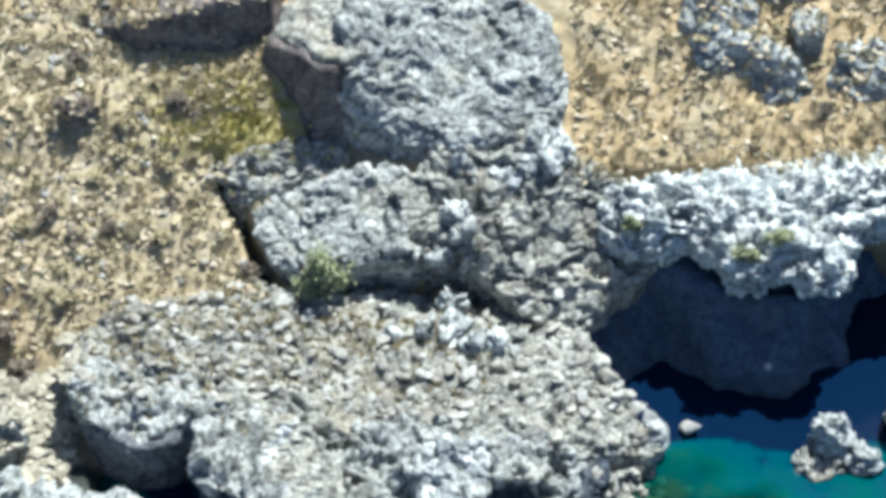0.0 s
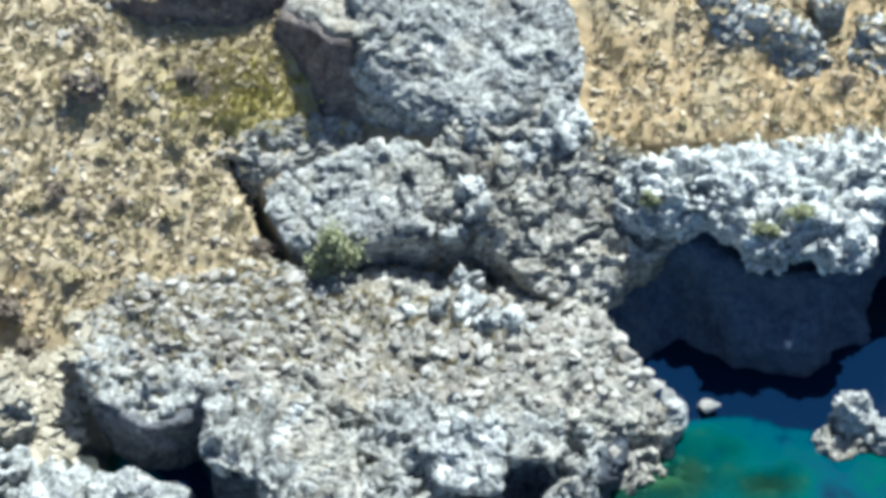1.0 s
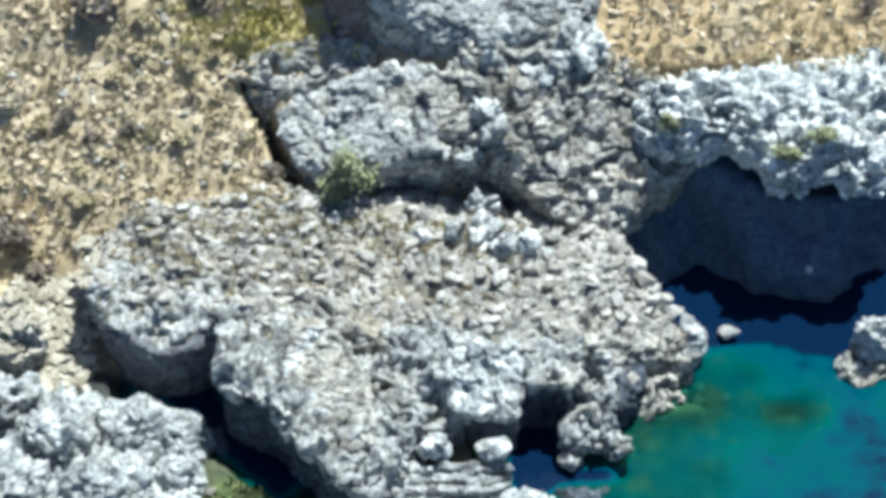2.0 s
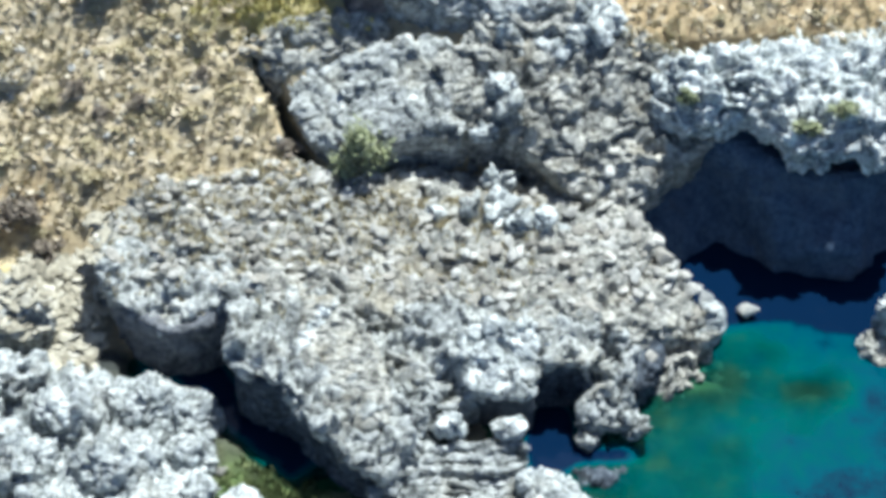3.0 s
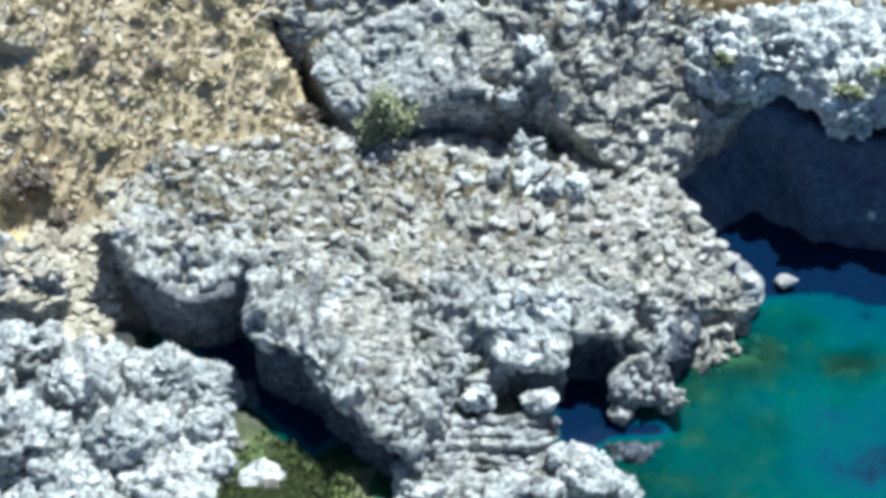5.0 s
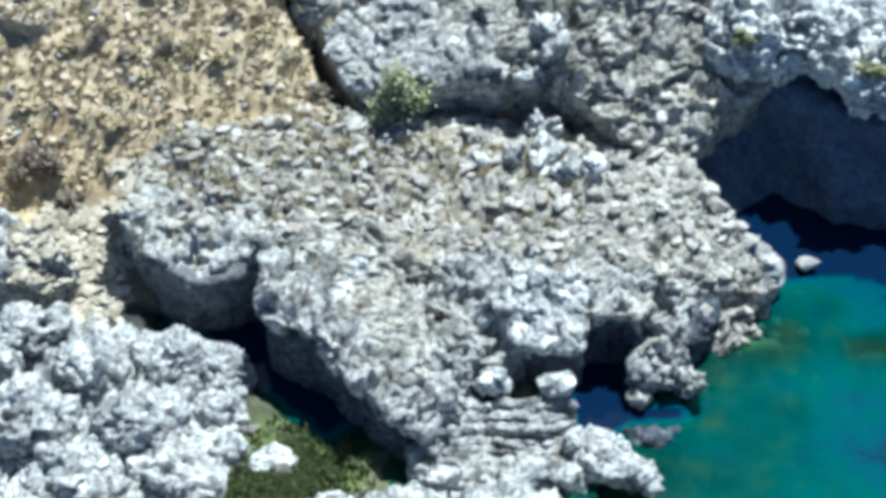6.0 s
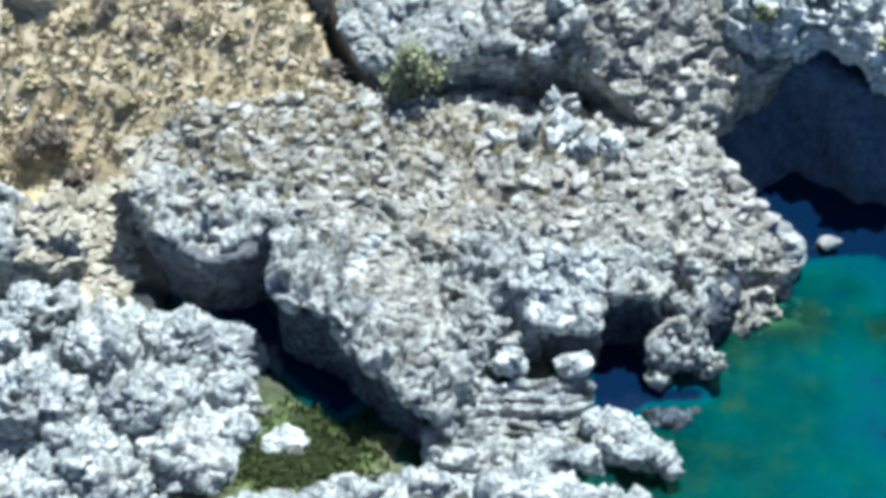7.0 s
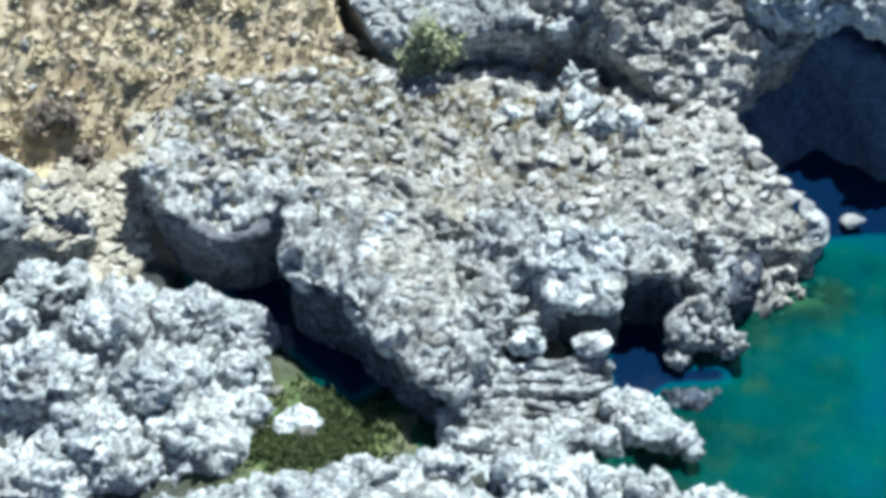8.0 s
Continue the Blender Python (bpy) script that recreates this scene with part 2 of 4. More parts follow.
def build_ground():
    xs, ys = graded(-19, 19, 0.13, 1800), graded(36, 66, 0.13, 1800)
    gx, gy = np.meshgrid(xs, ys)
    x, y = gx.ravel(), gy.ravel()
    z = ground_z(x, y)
    p = np.stack([x, y, z], 1)
    near = smooth(60, 30, np.abs(x)) * smooth(120, 70, np.abs(y - 50))
    rough = 0.35 * fbm(p * 0.45, 4, 3) + 0.09 * ridged(p * 1.6, 3, 8)
    one, two, mark, slant = worley(p * [1.9, 1.9, 0.6], 21)
    z = z + near * (rough + 0.07 * (mark - 0.4 + slant) * smooth(0.03, 0.2, two - one))
    n = len(xs)
    faces = [(j * n + i, j * n + i + 1, (j + 1) * n + i + 1, (j + 1) * n + i) for j in range(len(ys) - 1) for i in range(n - 1)]
    me = mesh_of("ground", np.stack([x, y, z], 1).tolist(), faces, GROUND)
    patch = fbm(p * 0.35, 3, 40)
    dry = smooth(-0.15, 0.2, patch + 0.35 * smooth(3.5, 5.5, x) + 0.25 * smooth(53.5, 52, y) - 0.1)
    lush = np.exp(-(((x + 6.8) / 2.4) ** 2 + ((y - 57.6) / 1.3) ** 2)) * 1.5 + np.exp(-(((x + 15.0) / 1.4) ** 2 + ((y - 49.3) / 1.0) ** 2))
    pool = np.exp(-(((x + 6.6) / 2.6) ** 2 + ((y - 41.2) / 1.7) ** 2)) * 2.2
    moss = np.clip(pool * (0.8 + 0.7 * fbm(p * 1.3, 3, 58)), 0, 1)
    lush = np.clip(lush * (0.55 + 1.3 * fbm(p * 0.9, 4, 55)), 0, 0.85)
    # bed colour under the sea, and painted shade on the gully floor
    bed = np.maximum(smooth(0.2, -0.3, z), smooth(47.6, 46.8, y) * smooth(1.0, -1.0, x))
    # the same dark colour between the stones on the shore
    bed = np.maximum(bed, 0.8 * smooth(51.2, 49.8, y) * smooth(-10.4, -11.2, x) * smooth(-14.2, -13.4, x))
    col = me.color_attributes.new("cover", "FLOAT_COLOR", "POINT")
    # the crack along the outcrop gets the dark colour too, as its shade
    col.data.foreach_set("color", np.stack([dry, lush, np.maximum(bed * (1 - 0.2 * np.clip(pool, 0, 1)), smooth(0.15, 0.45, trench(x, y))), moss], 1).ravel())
    ob = new("ground", me)
    tagged(ob, "stony hillside with dry yellow grass running down to the seabed", "ground", kind="structure")
    return ob


def build_water():
    xs, ys = graded(-12, 20, 0.2, 1800), graded(34, 56, 0.2, 1800)
    gx, gy = np.meshgrid(xs, ys)
    x, y = gx.ravel(), gy.ravel()
    n = len(xs)
    faces = [(j * n + i, j * n + i + 1, (j + 1) * n + i + 1, (j + 1) * n + i) for j in range(len(ys) - 1) for i in range(n - 1)]
    me = mesh_of("water", np.stack([x, y, 0 * x], 1).tolist(), faces, WATER)
    p = np.stack([x, y, 0 * x], 1)
    depth = np.clip(-ground_z(x, y) * (1 + 0.5 * fbm(p * 0.9, 3, 7)) / 5.0, 0, 1)
    me.attributes.new("depth", "FLOAT", "POINT").data.foreach_set("value", depth)
    tagged(new("water", me), "clear turquoise sea lying calm against the rocks", "sea", kind="structure")


def offset(outline, out):
    """The plan outline (counter-clockwise), moved outwards."""
    n, ring = len(outline), []
    for k, (x, y) in enumerate(outline):
        a, b = outline[k - 1], outline[(k + 1) % n]
        tx, ty = b[0] - a[0], b[1] - a[1]
        length = math.hypot(tx, ty) or 1
        ring.append((x + ty / length * out, y - tx / length * out))
    return ring


def prism(bm, outline, top, foot, inset=0.25, drop=0.3, flare=0.0):
    """A solid block over a plan outline: steep sides that flare towards the foot, a rounded rim and a top that follows top(x, y)."""
    n = len(outline)

    def height(x, y):
        return float(top(x, y)) if callable(top) else float(top)

    def base(x, y):
        return float(foot(x, y)) if callable(foot) else float(foot)

    low = [bm.verts.new((x, y, base(x, y))) for x, y in offset(outline, flare)]
    rim = [bm.verts.new((x, y, max(base(x, y) + 0.05, height(x, y) - drop))) for x, y in outline]
    crown = [bm.verts.new((x, y, height(x, y))) for x, y in offset(outline, -inset)]
    for k in range(n):
        l = (k + 1) % n
        bm.faces.new((low[k], low[l], rim[l], rim[k]))
        bm.faces.new((rim[k], rim[l], crown[l], crown[k]))
    bm.faces.new(low[::-1])
    bm.faces.new(crown)


def ball(bm, centre, size, seed=0):
    made = bmesh.ops.create_icosphere(bm, subdivisions=2, radius=1.0)
    for v in made["verts"]:
        wob = 1 + 0.22 * noise.noise(v.co * 1.3 + Vector((seed * 7.1, 0, 0)))
        v.co = Vector(centre) + Vector((v.co.x * size[0], v.co.y * size[1], v.co.z * size[2])) * wob


SOLIDS = []


def thing(name, at, label, category, group=""):
    return tagged(new(name), label, category, group) if at is None else tagged(placed(new(name), at), label, category, group)


def placed(ob, at):
    ob.location = at
    return ob


def craggy(name, bm, material, label="", category="", parent=None, voxel=0.075, stretch=(1.0, 1.0, 1.3), big=0.35, crest=0.22, wave=1.1, blocks=0.10, block_size=0.7, grit=0.06, strata=0.0, seed=0, soften=4, side=0.6, pits=0.08):
    """A rock mass: the rough solid in bm is closed into one skin, then broken up by swells, sharp crests, joints, beds and grit."""
    bmesh.ops.triangulate(bm, faces=bm.faces[:])
    bmesh.ops.recalc_face_normals(bm, faces=bm.faces[:])
    rough = bpy.data.meshes.new(name + "_rough")
    bm.to_mesh(rough)
    bm.free()
    tmp = new(name + "_rough", rough)
    mod = tmp.modifiers.new("skin", "REMESH")
    mod.mode, mod.voxel_size = "VOXEL", voxel
    graph = bpy.context.evaluated_depsgraph_get()
    me = bpy.data.meshes.new_from_object(tmp.evaluated_get(graph))
    me.name = name
    bpy.data.objects.remove(tmp)
    bpy.data.meshes.remove(rough)
    count = len(me.vertices)
    co, no = np.empty(count * 3), np.empty(count * 3)
    me.vertices.foreach_get("co", co)
    co = co.reshape(-1, 3)
    edges = np.empty(len(me.edges) * 2, dtype=np.int64)
    me.edges.foreach_get("vertices", edges)
    edges = edges.reshape(-1, 2)
    degree = np.bincount(edges.ravel(), minlength=count)[:, None]

    def eased(values):
        total = np.zeros_like(values)
        for axis in range(3):
            total[:, axis] = np.bincount(edges[:, 0], values[edges[:, 1], axis], count) + np.bincount(edges[:, 1], values[edges[:, 0], axis], count)
        return 0.5 * values + 0.5 * total / np.maximum(degree, 1)

    for _ in range(soften):
        co = eased(co)
    me.vertices.foreach_set("co", co.ravel())
    me.update()
    me.vertices.foreach_get("normal", no)
    no = no.reshape(-1, 3)
    for _ in range(4):
        no = eased(no)
    no /= np.maximum(np.linalg.norm(no, axis=1, keepdims=True), 1e-6)
    p = co + 0.35 * np.stack([fbm(co * 0.9, 2, seed + k) for k in (1, 2, 3)], 1)
    steep = side + (1 - side) * smooth(0.1, 0.6, no[:, 2])
    shift = big * steep * fbm(p * 0.5 + seed, 3, seed + 5)
    shift += 0.7 * crest * steep * ridged(p / wave + seed * 1.7, 3, seed + 8)
    for size, amount, more in ((block_size * 1.7, blocks * 1.2, 11), (block_size * 0.8, blocks * 0.9, 31)):
        one, two, mark, slant = worley(p / size * np.array(stretch) + seed, seed + more)
        shift += amount * steep * ((mark - 0.5) * 1.0 + 1.7 * slant - 0.3 * smooth(0.1, 0.0, two - one))
    one, two, mark, slant = worley(p / 0.55 + 2.7 * seed, seed + 90)
    shift -= pits * steep * smooth(0.5, 0.1, one) * (mark > 0.5)
    crack = np.abs(fbm(p * 0.8 + 3.3 * seed, 3, seed + 44))
    shift -= 1.3 * blocks * smooth(0.05, 0.0, crack)
    shift += 0.75 * grit * (0.4 + 0.6 * steep) * (ridged(p * 3.1, 2, seed + 50) + fbm(p * 4.5, 2, seed + 60))
    if strata:
        bed = (co[:, 2] - 0.12 * co[:, 1] + 0.25 * fbm(co * 0.7, 2, seed + 70)) / 0.26
        shift += strata * (np.abs(bed - np.floor(bed) - 0.5) * 2 - 0.5)
    co = co + no * shift[:, None]
    me.vertices.foreach_set("co", co.ravel())
    me.materials.clear()
    me.materials.append(material)
    me.update()
    me.shade_smooth()
    ob = new(name, me)
    if parent:
        ob.parent = parent
        ob.matrix_parent_inverse = Matrix.Translation(parent.location).inverted()
        if label:
            tagged(ob, label)
    else:
        tagged(ob, label, category)
    SOLIDS.append(ob)
    return ob


build_ground()
build_water()


# ---------- the rock masses ----------
def promontory():
    rock = thing("rock_promontory", (-2, 47, 0), "grey weathered limestone headland with a stony top", "rock")

    def top(x, y):
        dip = float(smooth(50.2, 51.6, y) * smooth(-5.4, -4.0, x) * smooth(3.8, 2.4, x))
        return 2.2 + 0.11 * (y - 46.5) - 1.5 * float(smooth(2.5, 7.2, x)) - 0.2 * float(smooth(-8, -11, x)) - 0.6 * dip

    bm = bmesh.new()
    prism(bm, [(-11.7, 50.6), (-11.4, 48.8), (-10.9, 47.9), (-9.6, 47.6), (-8.2, 47.6), (-7.5, 47.8), (-6.0, 47.0), (-3.0, 46.4), (-0.5, 46.2), (1.2, 45.9), (1.9, 46.5), (2.8, 46.5), (3.6, 46.1),
               (4.4, 46.4), (5.2, 46.7), (5.8, 47.2), (6.1, 47.8), (6.0, 48.5), (5.4, 49.6), (4.3, 50.9), (2.5, 52.2), (-1.5, 52.8), (-5.5, 52.5), (-9.0, 52.0)], top, -1.6, 0.3, 0.25, 0.05)
    craggy("plateau", bm, WARMSTONE, "stony buff and grey upper flat", parent=rock, big=0.25, crest=0.09, wave=0.9, blocks=0.1, block_size=0.5, grit=0.05, seed=5, voxel=0.06, stretch=(0.75, 1.5, 1.3))
    # the nose: a pale rough cap with a smooth leaning plate on it, over an undercut wall coloured dark for its shade
    bm = bmesh.new()
    nose = [(-7.35, 47.6), (-7.4, 46.1), (-7.2, 44.8), (-6.6, 44.25), (-5.8, 43.95), (-5.1, 43.0), (-4.2, 42.0), (-3.5, 41.6), (-2.9, 41.4), (-2.4, 42.1), (-2.1, 43.2), (-1.5, 44.4), (-1.2, 46.8), (-3.5, 48.0)]
    prism(bm, nose, lambda x, y: 2.35 + 0.05 * (y - 44.0) - 0.8 * float(smooth(-5.9, -2.8, x)), lambda x, y: 1.8 - 0.8 * float(smooth(-5.9, -2.8, x)), 0.2, 0.1, -0.1)
    craggy("nose", bm, LIMESTONE, "rounded pale nose over a shaded foot", parent=rock, big=0.2, crest=0.14, wave=0.9, blocks=0.17, block_size=0.55, grit=0.06, seed=6, voxel=0.055, soften=2, side=0.55)
    # limestone foot given a dark colour in place of the nose's shade
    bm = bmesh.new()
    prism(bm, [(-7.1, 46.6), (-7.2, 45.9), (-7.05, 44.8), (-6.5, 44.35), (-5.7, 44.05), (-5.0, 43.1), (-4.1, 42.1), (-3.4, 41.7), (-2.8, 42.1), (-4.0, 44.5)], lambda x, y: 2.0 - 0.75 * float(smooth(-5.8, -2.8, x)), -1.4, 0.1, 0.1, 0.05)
    craggy("nose_foot", bm, DARKROCK, "foot of the nose with its shade put into the colour", parent=rock, voxel=0.06, big=0.2, crest=0.06, wave=1.0, blocks=0.05, block_size=0.8, grit=0.03, seed=18, side=1.0, pits=0.0)
    bm = bmesh.new()
    prism(bm, [(-5.2, 46.3), (-5.45, 45.3), (-5.2, 44.3), (-4.6, 43.4), (-3.9, 42.9), (-3.3, 42.7), (-2.8, 43.1), (-2.75, 44.0), (-3.1, 45.2), (-3.7, 46.2), (-4.5, 46.7)], lambda x, y: 2.74 + 0.34 * (y - 46.0) - 0.10 * (x + 4), 0.9, 0.12, 0.06, 0.1)
    craggy("plate", bm, WARMSTONE, "smooth leaning plate with finely broken beds", parent=rock, voxel=0.05, big=0.14, crest=0.05, wave=0.8, blocks=0.045, block_size=0.4, grit=0.05, seed=37, soften=1, pits=0.03, stretch=(0.7, 1.5, 1.5))
    bm = bmesh.new()
    for k in range(12):
        a = k / 11
        x, y = -5.35 + 0.15 * math.sin(3.0 * a) + 1.0 * a * a, 45.0 + 1.75 * a - 0.25 * a * a
        ball(bm, (x, y, 2.18 + 0.5 * a), (0.2, 0.24, 0.3), k + 20)
    craggy("lip", bm, WHITESTONE, "white lip curving round the plate", parent=rock, voxel=0.045, big=0.08, crest=0.05, wave=0.5, blocks=0.05, block_size=0.35, grit=0.03, seed=38, soften=2, pits=0.0)
    bm = bmesh.new()
    prism(bm, [(-3.7, 42.6), (-3.1, 41.35), (-2.6, 41.3), (-2.1, 42.1), (-1.9, 43.2), (-1.3, 44.3), (-2.6, 44.8)], lambda x, y: 1.3 + 0.25 * (y - 43), -1.2, 0.3, 0.4, 0.15)
    craggy("nose_side", bm, LIMESTONE, "pale side running down to the ledge", parent=rock, voxel=0.055, big=0.2, crest=0.12, wave=0.8, blocks=0.13, block_size=0.5, grit=0.05, seed=36, soften=2)
    # the front between nose and cleft: jagged, with a rounded dim hollow and an alcove under a white brow, its back
    # painted with its shade
    bm = bmesh.new()
    prism(bm, [(-2.6, 47.0), (-2.5, 45.0), (-1.9, 44.0), (-1.0, 44.0), (-0.5, 44.4), (0.3, 44.7), (1.1, 44.6), (1.3, 45.4), (1.6, 46.5), (0.5, 47.4)],
          lambda x, y: 1.75 + 0.30 * (y - 45), -1.5, 0.35, 0.3, 0.0)
    craggy("front_face", bm, LIMESTONE, "jagged grey front above the ledge", parent=rock, big=0.25, crest=0.18, wave=0.9, blocks=0.17, block_size=0.55, grit=0.06, seed=7, voxel=0.055, soften=2, side=0.35)
    bm = bmesh.new()
    prism(bm, [(-0.85, 46.0), (-0.8, 44.7), (-0.5, 44.25), (0.2, 44.0), (0.9, 43.9), (1.3, 44.0), (1.4, 44.8), (1.3, 46.0)], lambda x, y: 1.6 + 0.42 * (y - 44.0) + 0.1 * x, lambda x, y: 1.42 + 0.1 * x, 0.06, 0.04, -0.03)
    craggy("brow", bm, BLEACHED, "pale sharp-edged brow over a smooth shaded alcove", parent=rock, voxel=0.05, big=0.1, crest=0.1, wave=0.6, blocks=0.09, block_size=0.5, grit=0.04, seed=17, soften=1, side=0.3, pits=0.03)
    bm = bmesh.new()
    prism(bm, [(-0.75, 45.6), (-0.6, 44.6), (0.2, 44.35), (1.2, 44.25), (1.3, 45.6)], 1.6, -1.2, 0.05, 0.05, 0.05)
    craggy("alcove_wall", bm, GREYSHADEROCK, "smooth back of the alcove with shade in its grey colour", parent=rock, voxel=0.06, big=0.08, crest=0.03, wave=1.2, blocks=0.02, block_size=0.9, grit=0.015, seed=27, side=0.6, pits=0.0)
    # the stub beyond the cleft
    bm = bmesh.new()
    prism(bm, [(2.65, 46.6), (2.55, 45.6), (2.75, 44.7), (3.2, 44.3), (3.8, 44.3), (4.05, 45.0), (4.0, 46.6)], lambda x, y: 0.95 + 0.36 * (y - 44.3), -1.8, 0.2, 0.15, 0.05)
    ball(bm, (4.0, 43.95, 0.42), (0.5, 0.4, 0.42), 2)
    ball(bm, (3.1, 44.1, 0.5), (0.6, 0.34, 0.28), 3)
    ball(bm, (2.75, 43.7, 0.1), (0.25, 0.2, 0.2), 4)
    craggy("stub", bm, LIMESTONE, "broken stub beyond a dark cleft", parent=rock, voxel=0.055, big=0.18, crest=0.14, wave=0.7, blocks=0.14, block_size=0.4, grit=0.05, seed=8)
    # the cleft's shade is put into this wall's dark colour
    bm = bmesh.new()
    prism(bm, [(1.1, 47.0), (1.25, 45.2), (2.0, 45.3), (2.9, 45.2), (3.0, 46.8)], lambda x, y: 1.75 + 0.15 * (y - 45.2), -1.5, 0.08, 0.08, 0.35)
    craggy("cleft_wall", bm, DARKROCK, "wall at the back of the cleft, coloured dark as its shade", parent=rock, voxel=0.06, big=0.15, crest=0.05, wave=0.9, blocks=0.05, block_size=0.7, grit=0.03, seed=13, side=0.5, soften=2, pits=0.0)
    # slab added to hide the wall's sunlit top and shade the cleft
    bm = bmesh.new()
    prism(bm, [(1.0, 47.0), (1.15, 45.5), (1.6, 44.95), (2.1, 45.1), (2.6, 44.85), (3.0, 45.3), (3.1, 47.0)], lambda x, y: 1.95 + 0.12 * (y - 45.2), 1.55, 0.12, 0.08, -0.08)
    craggy("cleft_brow", bm, LIMESTONE, "pale jagged brow added over the cleft to shade its wall", parent=rock, voxel=0.055, big=0.14, crest=0.1, wave=0.7, blocks=0.11, block_size=0.45, grit=0.05, seed=28, soften=1, side=0.6)
    # dark colour here is the shade on the face beside the stub
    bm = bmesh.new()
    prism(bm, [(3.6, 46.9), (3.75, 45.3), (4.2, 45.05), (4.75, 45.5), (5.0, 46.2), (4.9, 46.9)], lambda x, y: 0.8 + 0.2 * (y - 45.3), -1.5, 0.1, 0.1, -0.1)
    craggy("stub_back", bm, DARKROCK, "rock behind the stub, coloured dark for its shaded face", parent=rock, voxel=0.06, big=0.15, crest=0.06, wave=0.8, blocks=0.06, block_size=0.6, grit=0.03, seed=26, pits=0.0)
    # the shoulder: a rough pale rim over a smooth wall whose shade is put into its colour
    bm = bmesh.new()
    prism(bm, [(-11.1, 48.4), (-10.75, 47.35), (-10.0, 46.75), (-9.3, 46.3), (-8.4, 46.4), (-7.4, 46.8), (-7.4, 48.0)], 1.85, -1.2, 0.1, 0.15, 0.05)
    craggy("shoulder_wall", bm, GREYSHADEROCK, "smooth wall below the shoulder, shade put into its colour", parent=rock, voxel=0.06, big=0.2, crest=0.05, wave=1.2, blocks=0.04, block_size=0.8, grit=0.02, seed=19, side=1.0, pits=0.0)
    bm = bmesh.new()
    prism(bm, [(-11.5, 49.6), (-11.3, 48.4), (-10.8, 47.4), (-10.0, 46.9), (-9.4, 46.3), (-8.9, 46.5), (-8.4, 47.0), (-7.5, 47.1), (-7.4, 48.6), (-9.5, 49.4)], lambda x, y: min(1.98 + 0.38 * (y - 47), 2.5), lambda x, y: 1.66 + 0.22 * math.sin(2.3 * x), 0.12, 0.08, -0.05)
    craggy("shoulder", bm, LIMESTONE, "grey bulging shoulder over a shaded wall", parent=rock, big=0.2, crest=0.12, wave=0.8, blocks=0.11, block_size=0.5, grit=0.06, seed=4, voxel=0.055, soften=2, side=0.6)
    bm = bmesh.new()
    prism(bm, [(3.9, 47.2), (4.3, 46.0), (5.0, 45.5), (5.7, 45.7), (6.2, 46.4), (6.4, 47.0), (6.2, 47.6), (5.5, 48.2)], lambda x, y: min(0.12 + 0.62 * max(y - 45.8 - 0.45 * (x - 5.0), 0), 1.0), -1.5, 0.3, 0.15, 0.5)
    craggy("shore_slope", bm, WARMSTONE, "ochre-stained slope running into the water", parent=rock, voxel=0.055, big=0.2, crest=0.14, wave=0.7, blocks=0.15, block_size=0.45, grit=0.06, seed=25)
    bm = bmesh.new()
    ball(bm, (6.4, 47.95, 0.3), (0.5, 0.5, 0.8), 5)
    ball(bm, (5.8, 47.6, 0.2), (0.55, 0.5, 0.6), 6)
    craggy("tip", bm, BLEACHED, "pale boulder tip at the waterline", parent=rock, voxel=0.055, big=0.12, crest=0.06, wave=0.6, blocks=0.08, block_size=0.5, grit=0.03, seed=3, pits=0.03)


def middle_outcrop():
    rock = thing("rock_outcrop", (-1, 54, 2), "broken grey limestone outcrop behind the headland", "rock")
    bm = bmesh.new()
    prism(bm, [(-6.1, 54.7), (-5.9, 53.8), (-5.3, 52.7), (-4.4, 52.3), (-3.2, 52.4), (-2.0, 52.7), (-0.9, 52.6), (-0.6, 53.2), (-0.9, 54.0), (-0.5, 55.2), (-1.5, 55.9), (-3.6, 55.8), (-5.2, 55.3)],
          lambda x, y: 3.5 + 0.36 * (y - 52) - 0.35 * float(smooth(-4.0, -6, x)), 1.0, 0.3, 0.2, -0.75)
    craggy("main_block", bm, LIMESTONE, "smooth pale block with a shaded undercut", parent=rock, big=0.25, crest=0.07, wave=1.2, blocks=0.09, block_size=0.6, grit=0.05, seed=9, voxel=0.06, side=0.2, soften=3, pits=0.05)
    bm = bmesh.new()
    prism(bm, [(-1.6, 54.6), (-1.3, 53.2), (-0.5, 52.9), (0.3, 53.0), (1.0, 52.6), (1.7, 52.0), (2.3, 51.5), (3.0, 51.2), (4.1, 50.8), (4.8, 51.4), (5.7, 52.2), (6.7, 52.8), (7.5, 53.4), (7.0, 54.8), (5.4, 55.6), (3.9, 56.6), (0.6, 56.8)],
          lambda x, y: 3.3 + 0.58 * (y - 52) - 0.4 * float(smooth(1.0, 3.0, x)), 1.4, 0.3, 0.25, -0.25)
    craggy("rubble_slope", bm, WARMSTONE, "steep rubble of brown and grey blocks", parent=rock, big=0.3, crest=0.09, wave=0.9, blocks=0.105, block_size=0.5, grit=0.05, seed=10, voxel=0.06, side=0.45, pits=0.04)
    bm = bmesh.new()
    prism(bm, [(-7.3, 56.2), (-7.0, 55.4), (-6.3, 55.0), (-5.2, 55.15), (-4.0, 55.55), (-3.0, 55.9), (-3.0, 56.7), (-5.0, 56.7)], lambda x, y: hill_z(x, y) + 0.3, 2.5, 0.15, 0.15, 0.0)
    craggy("upper_rim", bm, WARMSTONE, "brown broken rim above a black crack", parent=rock, voxel=0.06, big=0.15, crest=0.1, wave=0.7, blocks=0.09, block_size=0.5, grit=0.04, seed=12)


